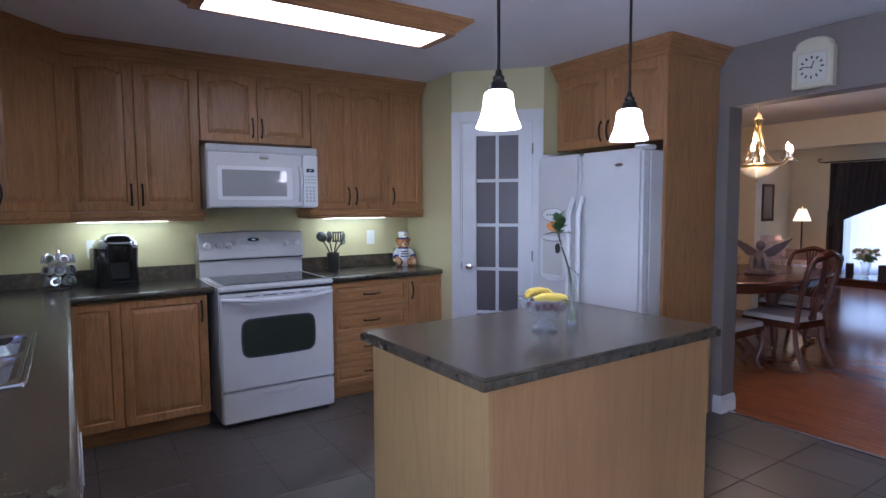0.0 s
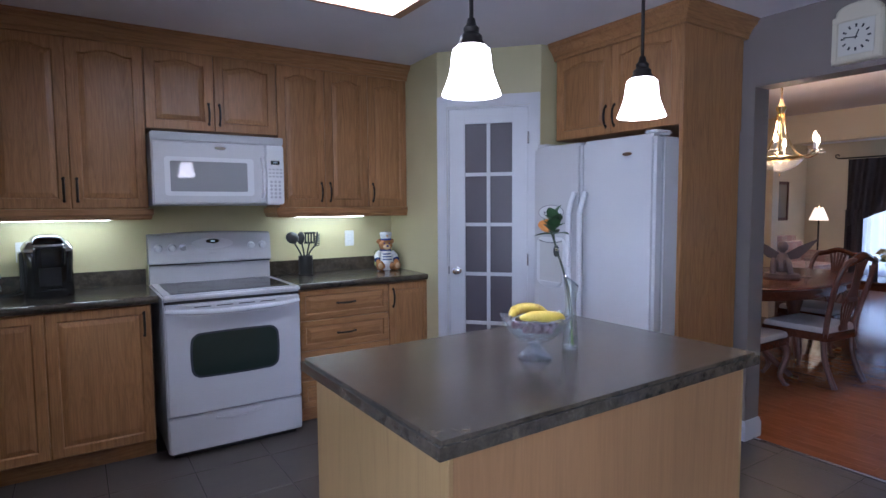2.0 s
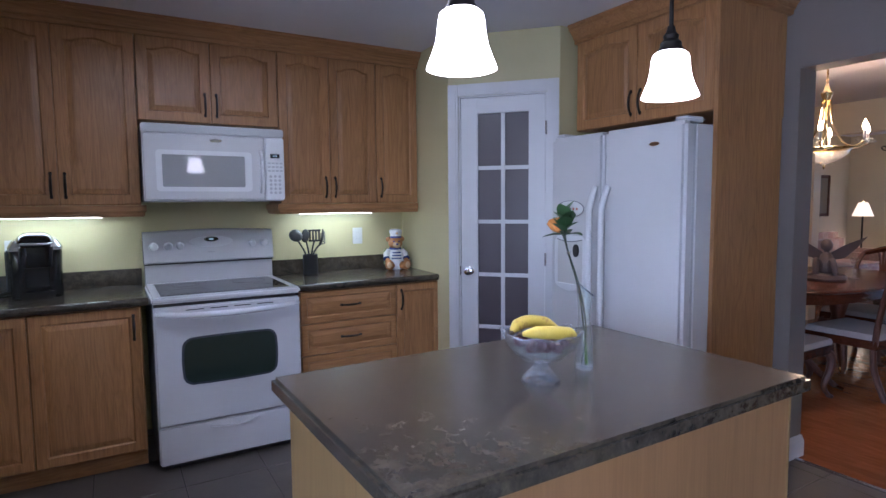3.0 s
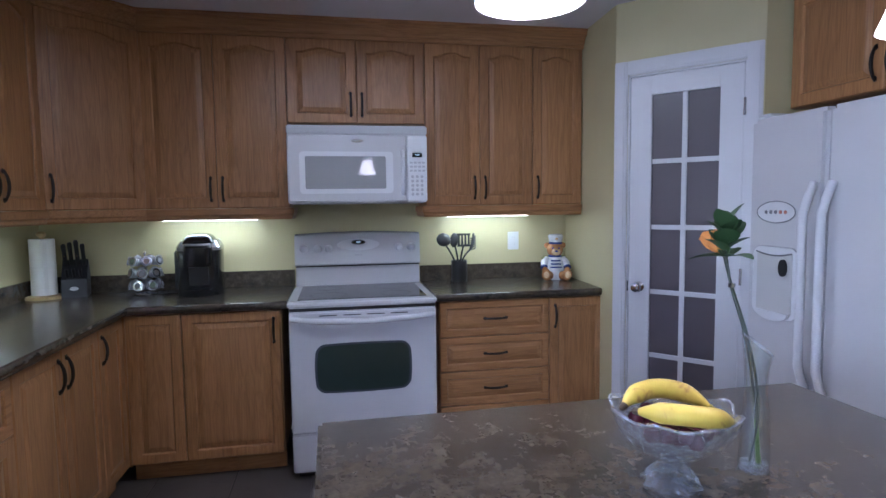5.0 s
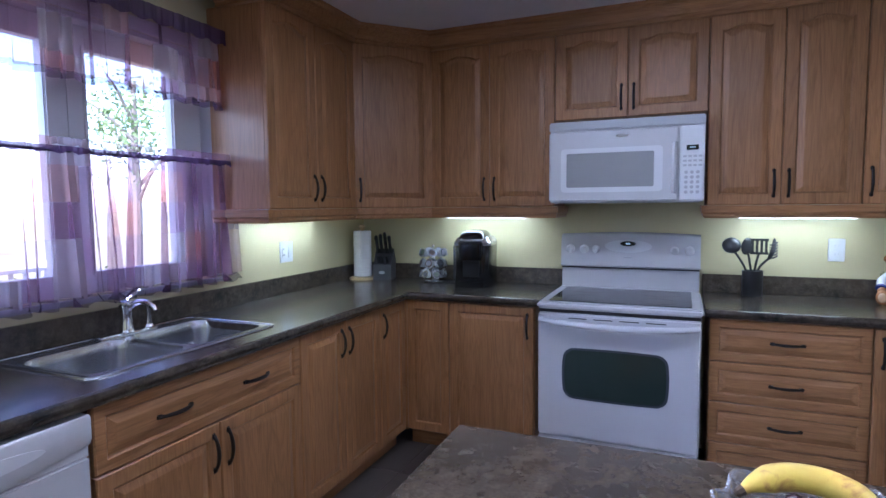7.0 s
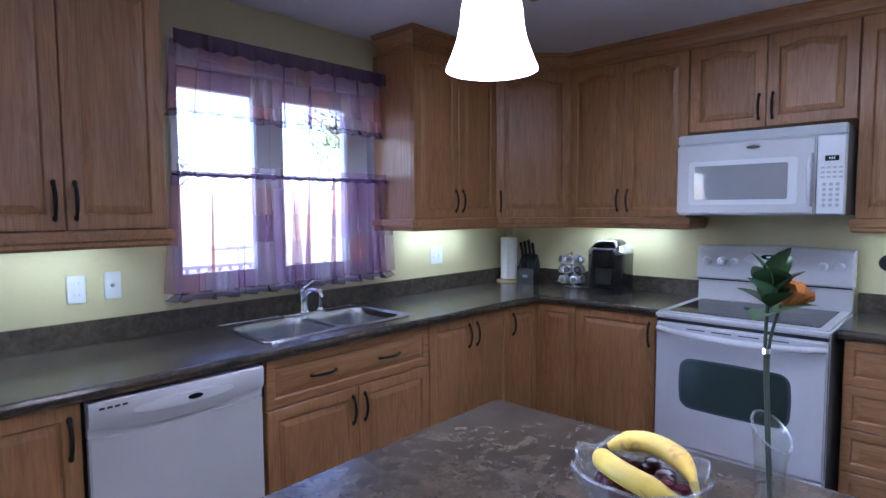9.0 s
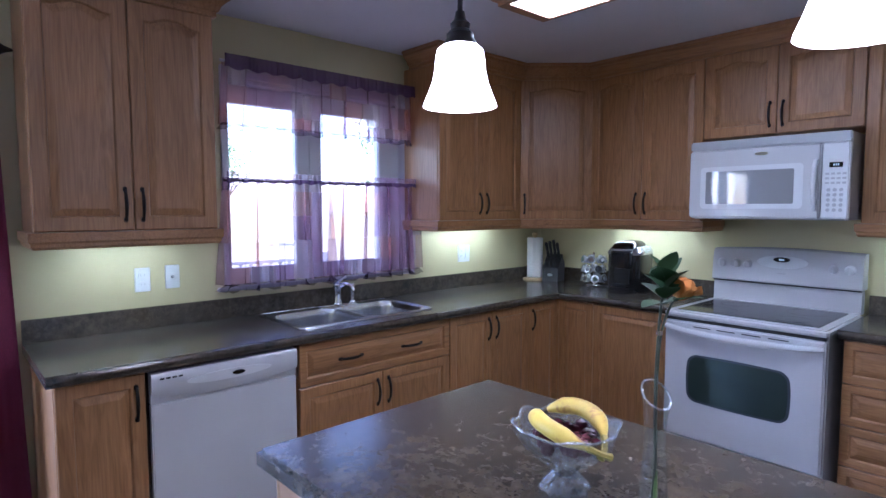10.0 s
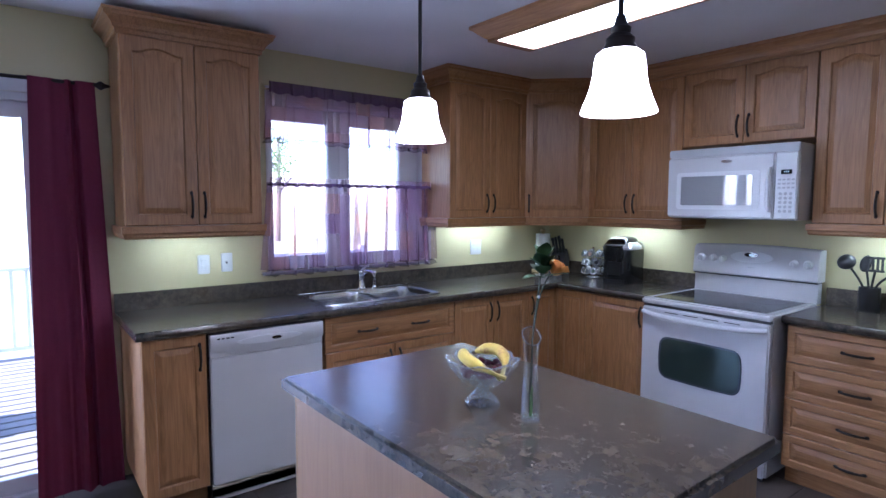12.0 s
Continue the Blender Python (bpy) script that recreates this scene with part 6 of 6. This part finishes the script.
blob((0, -0.066, 0.160), 0.007, BLUE_G, (1.2, 0.8, 0.8))
glazed(WHITE_G, lambda: lathe([(0.034, 0.196), (0.036, 0.216), (0.042, 0.240), (0.034, 0.250), (0.012, 0.253)], 20, bm, (0.004, 0.0, 0.0)))
glazed(BLUE_G, lambda: lathe([(0.0355, 0.196), (0.0372, 0.198), (0.0376, 0.206), (0.0362, 0.208)], 20, bm, (0.004, 0.0, 0.0)))
blob((0.004, -0.040, 0.226), 0.008, TAN_G, (1, 0.4, 1))
figure = part("figure", bm, GLAZES[0], bear, smooth=True)
for g in GLAZES[1:]:
    figure.data.materials.append(g)

# ---- outlets ----
def wall_plate(m, w, h, kind, label):
    o = thing("outlet" if kind != "switch" else "switch_plate", m, label, "outlet" if kind != "switch" else "switch")
    part("plate", box(bmesh.new(), -w / 2, w / 2, -0.006, 0.0, -h / 2, h / 2, 0.003), PLASTIC, o)
    if kind == "outlet":
        for z in (-0.022, 0.022):
            part("socket", plate(rounded_rect(0.034, 0.030, 0.010), 0.0, -0.003), PLASTIC, o, turn=pose(0, -0.0055, z))
            part("slots", boxes((-0.009, -0.007, -0.0095, -0.0085, z - 0.004, z + 0.006), (0.007, 0.009, -0.0095, -0.0085, z - 0.004, z + 0.006)), GREYP, o)
    elif kind == "cable":
        part("jack", lathe([(0.008, 0), (0.008, 0.004), (0.004, 0.01)], 12), GREYP, o, turn=pose(0, -0.0055, 0, 90))
    else:
        part("socket", boxes((-0.042, -0.012, -0.009, -0.006, -0.033, 0.033), bevel=0.002), PLASTIC, o)
        part("slots", boxes((-0.031, -0.029, -0.0105, -0.009, -0.02, -0.01), (-0.025, -0.023, -0.0105, -0.009, -0.02, -0.01), (-0.031, -0.029, -0.0105, -0.009, 0.012, 0.022), (-0.025, -0.023, -0.0105, -0.009, 0.012, 0.022)), GREYP, o)
        part("rocker", boxes((0.012, 0.042, -0.010, -0.006, -0.033, 0.005), (0.012, 0.042, -0.008, -0.006, 0.005, 0.033), bevel=0.001), PLASTIC, o)
    return o


wall_plate(pose(1.397, WALL_Y, 1.158), 0.075, 0.118, "outlet", "white duplex outlet on the wall near the utensils")
wall_plate(pose(WALL_X, -2.915, 1.141, 0, 0, 90), 0.068, 0.112, "outlet", "white duplex outlet above the dishwasher counter")
wall_plate(pose(WALL_X, -2.784, 1.146, 0, 0, 90), 0.066, 0.112, "cable", "white cable outlet above the dishwasher counter")
wall_plate(pose(WALL_X, -0.838, 1.150, 0, 0, 90), 0.115, 0.118, "switch", "white outlet and switch plate beside the window")
wall_plate(pose(-0.630, WALL_Y, 1.147), 0.075, 0.118, "outlet", "white duplex outlet behind the coffee maker")

# ---- on the island ----
fb = thing("fruit_bowl", pose(0.812, -2.717, T1), "cut crystal footed bowl for fruit", "bowl")
seg = 48
def wavy(r, z, k, amp=0.0):
    return [(r * (1 + k * math.cos(8 * a)) * math.cos(a), r * (1 + k * math.cos(8 * a)) * math.sin(a), z + amp * math.cos(8 * a)) for a in [2 * math.pi * i / seg for i in range(seg)]]
outer = [(0.047, 0.0, 0.05), (0.048, 0.006, 0.05), (0.036, 0.022, 0.06), (0.018, 0.042, 0.05), (0.020, 0.052, 0.03), (0.050, 0.062, 0.03), (0.078, 0.085, 0.035), (0.094, 0.112, 0.04), (0.104, 0.134, 0.03)]
inner = [(0.100, 0.134, 0.03), (0.089, 0.112, 0.02), (0.072, 0.088, 0.01), (0.045, 0.070, 0.0), (0.01, 0.066, 0.0)]
part("bowl", loft(bmesh.new(), [wavy(r, z, k * 1.9, 0.005 if z > 0.13 else 0) for r, z, k in outer[4:] + inner]), CRYSTAL, fb, smooth=False).visible_shadow = False
part("foot", loft(bmesh.new(), [wavy(r, z, k * 1.9) for r, z, k in outer[:4] + [(0.019, 0.0515, 0.03)]]), SOLID, fb, "thick cut crystal foot", smooth=False).visible_shadow = False
edge = wavy(0.102, 0.1345, 0.057, 0.005)
part("rim", tube(edge + edge[:2], 0.0030, 6), SOLID, fb, "thick wavy crystal rim", True).visible_shadow = False


def banana_skin():
    m = material("banana_skin", (0.62, 0.44, 0.06), 0.45)
    v = coords(m)
    a = noisy(m, v, 26, 5, 0.6, 0.6)
    c = ramp(m, a, [(0.30, (0.58, 0.45, 0.07)), (0.56, (0.52, 0.38, 0.055)), (0.65, (0.33, 0.19, 0.04)), (0.74, (0.12, 0.07, 0.02))])
    return finish(m, c, noisy(m, v, 90, 3), 0.1)


BANANA = banana_skin()
def banana(m, flip):
    b = thing("banana", m, "ripe yellow banana with brown spots in the bowl", "banana", "bananas")
    n = 20
    pts = [(0.095 * math.sin(radians(-52 + 104 * i / n)), flip * 0.0, 0.095 * math.cos(radians(-52 + 104 * i / n)) - 0.060) for i in range(n + 1)]
    rad = [0.0172 * min(1, 0.35 + 3.2 * i / n, 0.3 + 3.0 * (n - i) / n) for i in range(n + 1)]
    part("fruit", tube(pts, rad, 14), BANANA, b, smooth=True)
    e = pts[-1]
    part("stem", tube(smooth_path([e, (e[0] + 0.016, 0, e[2] - 0.02), (e[0] + 0.022, 0, e[2] - 0.042)], 4), [0.008, 0.007, 0.006, 0.006, 0.006, 0.006, 0.006, 0.007, 0.008], 6), material("banana_stem", (0.30, 0.25, 0.06), 0.6), b, smooth=True)
    s = pts[0]
    part("tip", lathe([(0.007, 0), (0.006, 0.008), (0.003, 0.012)], 8), material("banana_tip", (0.06, 0.04, 0.02), 0.7), b, turn=Matrix.Translation(s) @ pose(0, 0, 0, 0, -135, 0))


banana(pose(0.816, -2.692, T1 + 0.131, 0, 0, -8) @ pose(0, 0, 0, -52, 3, 0), 1)
banana(pose(0.818, -2.744, T1 + 0.130, 0, 0, -14) @ pose(0, 0, 0, 68, 6, 0), 1)
GRAPE = finish(material("red_grape", (0.075, 0.014, 0.024), 0.25))
rng = random.Random(4)
for i in range(30):
    a, r = rng.uniform(0, 6.3), 0.066 * math.sqrt(rng.random())
    g = thing("grape", pose(0.820 + r * math.cos(a), -2.714 + r * math.sin(a), T1 + 0.093 + 0.010 * rng.random() + 0.22 * r * 0.6), "dark red grape in the crystal bowl", "grape", "grapes")
    part("fruit", lathe([(0.002, -0.0145), (0.011, -0.011), (0.0150, 0.0), (0.011, 0.011), (0.002, 0.0145)], 10), GRAPE, g, smooth=True)

vase = thing("bud_vase", pose(0.988, -2.698, T1), "slim clear glass bud vase with a slanted lip", "vase")
def lip(r, z, slant, seg=28):
    return [(r * math.cos(a), r * math.sin(a), z + slant * math.cos(a - radians(150))) for a in [2 * math.pi * i / seg for i in range(seg)]]
ov = [(0.026, 0.0, 0), (0.0265, 0.004, 0), (0.0245, 0.06, 0), (0.0205, 0.12, 0), (0.0185, 0.155, 0), (0.0205, 0.19, 0.004), (0.0255, 0.232, 0.02)]
iv = [(0.0235, 0.232, 0.02), (0.0185, 0.19, 0.004), (0.0165, 0.155, 0), (0.0185, 0.12, 0), (0.0222, 0.06, 0), (0.0235, 0.015, 0)]
part("glass", loft(bmesh.new(), [lip(r, z, s) for r, z, s in ov + iv]), GLASS, vase, smooth=True).visible_shadow = False
ring = lip(0.0245, 0.232, 0.02)
part("lip", tube(ring + ring[:2], 0.0020, 6), SOLID, vase, "thick slanted glass lip", True).visible_shadow = False
part("base", lathe([(0.024, 0.001), (0.0255, 0.004), (0.0240, 0.013)], 24), SOLID, vase, "thick glass base", True).visible_shadow = False
flower = thing("rose", pose(0.988, -2.698, T1), "orange rose with dark green leaves standing in the vase", "flower")
STEM = finish(material("green_stem", (0.018, 0.028, 0.014), 0.5))
part("stem", tube(smooth_path([(0.006, -0.004, 0.016), (0.0, 0.002, 0.12), (-0.010, 0.016, 0.235), (-0.022, 0.046, 0.335), (-0.024, 0.062, 0.405)], 6), 0.0026, 7), STEM, flower, smooth=True)
part("stem", tube(smooth_path([(-0.006, 0.003, 0.016), (0.003, -0.003, 0.12), (-0.007, 0.014, 0.235), (-0.018, 0.050, 0.335), (-0.012, 0.084, 0.395)], 6), 0.0024, 7), STEM, flower, smooth=True)
part("wet_stem", tube([(0.006, -0.004, 0.015), (0.002, 0.001, 0.095)], [0.0045, 0.0035], 8), material("wet_green_stem", (0.10, 0.17, 0.05), 0.3), flower, "pale green wet stem end", True)
part("twist_tie", lathe([(0.006, 0), (0.006, 0.008)], 8), WIRE, flower, turn=pose(-0.020, 0.045, 0.328))
ROSE = finish(material("rose_petal", (0.56, 0.22, 0.05), 0.7))
GREENL = finish(material("glossy_leaf", (0.022, 0.060, 0.017), 0.6))


def leaf_mesh(length, width):
    rows = []
    for k in range(9):
        s = k / 8
        w = width * math.sin(math.pi * min(1, s * 0.93 + 0.05)) ** 0.8
        rows.append([(-w, length * s, 0.25 * w - 0.25 * length * s * s), (0, length * s, -0.25 * length * s * s), (w, length * s, 0.25 * w - 0.25 * length * s * s)])
    return loft(bmesh.new(), rows, closed=False, cap=False)


def petal_mesh(length, width, seed):
    """A cupped, ruffled petal."""
    rows = []
    for k in range(7):
        s = k / 6
        w = width * math.sin(math.pi * (0.12 + 0.72 * s)) ** 0.7
        rows.append([(w * u, length * s, 0.35 * width * u * u + 0.18 * length * s * (1 - s) + 0.004 * s * math.sin(9 * u + seed)) for u in (-1, -0.5, 0, 0.5, 1)])
    return loft(bmesh.new(), rows, closed=False, cap=False)


rng = random.Random(17)
for i in range(13):
    low = i < 3
    part("leaf", leaf_mesh((0.066 if low else 0.052) * rng.uniform(0.85, 1.1), (0.020 if low else 0.024) * rng.uniform(0.85, 1.1)), GREENL, flower, smooth=True, turn=pose(-0.020, 0.062, 0.382 if low else 0.376 + 0.0045 * i) @ pose(0, 0, 0, 0, 0, 137 * i + 40) @ pose(0, 0, 0, 8 + 8 * i if low else 34 + 3.5 * i, 0, 0))
for ring_no, (cnt, tilt, size) in enumerate(((4, 86, 0.034), (5, 70, 0.039), (6, 46, 0.043))):
    for k in range(cnt):
        part("petal", petal_mesh(size, size * 0.62, k + 7 * ring_no), ROSE, flower, smooth=True, turn=pose(-0.012, 0.094, 0.394 - 0.003 * ring_no) @ pose(0, 0, 0, -26, 14, 0) @ pose(0, 0, 0, 0, 0, 360 / cnt * k + 31 * ring_no) @ pose(0, 0.004, 0, tilt, 0, 0))

# ---- floor pieces ----
def cut_tile(w, d):
    """A tile with eased edges, its top on z = 0."""
    bm = bmesh.new()
    loft(bm, [[(x, y, z) for x, y in ((i, i), (w - i, i), (w - i, d - i), (i, d - i))] for i, z in ((0, -0.0035), (0, -0.0015), (0.0022, 0.0))])
    me = bpy.data.meshes.new("tile")
    bmesh.ops.recalc_face_normals(bm, faces=bm.faces)
    bm.to_mesh(me)
    bm.free()
    me.materials.append(TILE)
    return me


floor_k = bpy.data.objects["floor_kitchen"]
TS, GAP = 0.395, 0.005
cache = {}
x = WALL_X
gx = 2.076 - TS * 9
for i in range(12):
    for j in range(18):
        a0, a1 = gx + TS * i, gx + TS * (i + 1) - GAP
        b0, b1 = -2.853 - TS * 10 + TS * j, -2.853 - TS * 10 + TS * (j + 1) - GAP
        a0, a1, b0, b1 = max(a0, WALL_X), min(a1, 2.95), max(b0, -6.55), min(b1, 0.03)
        if a1 - a0 < 0.03 or b1 - b0 < 0.03:
            continue
        key = (round(a1 - a0, 3), round(b1 - b0, 3))
        if key not in cache:
            cache[key] = cut_tile(*key)
        o = new("tile", cache[key])
        o.parent = floor_k
        o.location = (a0, b0, 0.0)

floor_d = bpy.data.objects["floor_dining"]
PW = 0.083
rng = random.Random(2)
pmesh = []
for ln in (0.6, 0.85, 1.1, 1.4):
    bm = bmesh.new()
    w = PW - 0.0008
    loft(bm, [[(x, y, z) for x, y in ((i, i), (w - i, i), (w - i, ln - 0.001 - i), (i, ln - 0.001 - i))] for i, z in ((0, -0.0025), (0, -0.0008), (0.0012, 0.0))])
    me = bpy.data.meshes.new("plank")
    bmesh.ops.recalc_face_normals(bm, faces=bm.faces)
    bm.to_mesh(me)
    bm.free()
    me.materials.append(PLANK)
    pmesh.append((ln, me))
far = bmesh.new()
count = 0
for i in range(int((10.6 - 2.98) / PW)):
    y = -6.55
    first = True
    while y + 0.5 < 0.95:
        ln, me = pmesh[i % 4] if first else rng.choice(pmesh)
        first = False
        px_ = 2.98 + PW * i
        if y + ln > -3.6 and count < 300 and px_ < 7.4 and y < 0.03:
            o = new("plank", me)
            o.parent = floor_d
            o.location = (px_, y, 0.0)
            count += 1
        else:
            w = PW - 0.0008
            loft(far, [[(px_ + a, y + b, z) for a, b in ((0, 0), (w, 0), (w, ln - 0.001), (0, ln - 0.001))] for z in (-0.0025, 0.0)])
        y += ln
tagged(part("planks", far, PLANK, floor_d), kind="stuff")
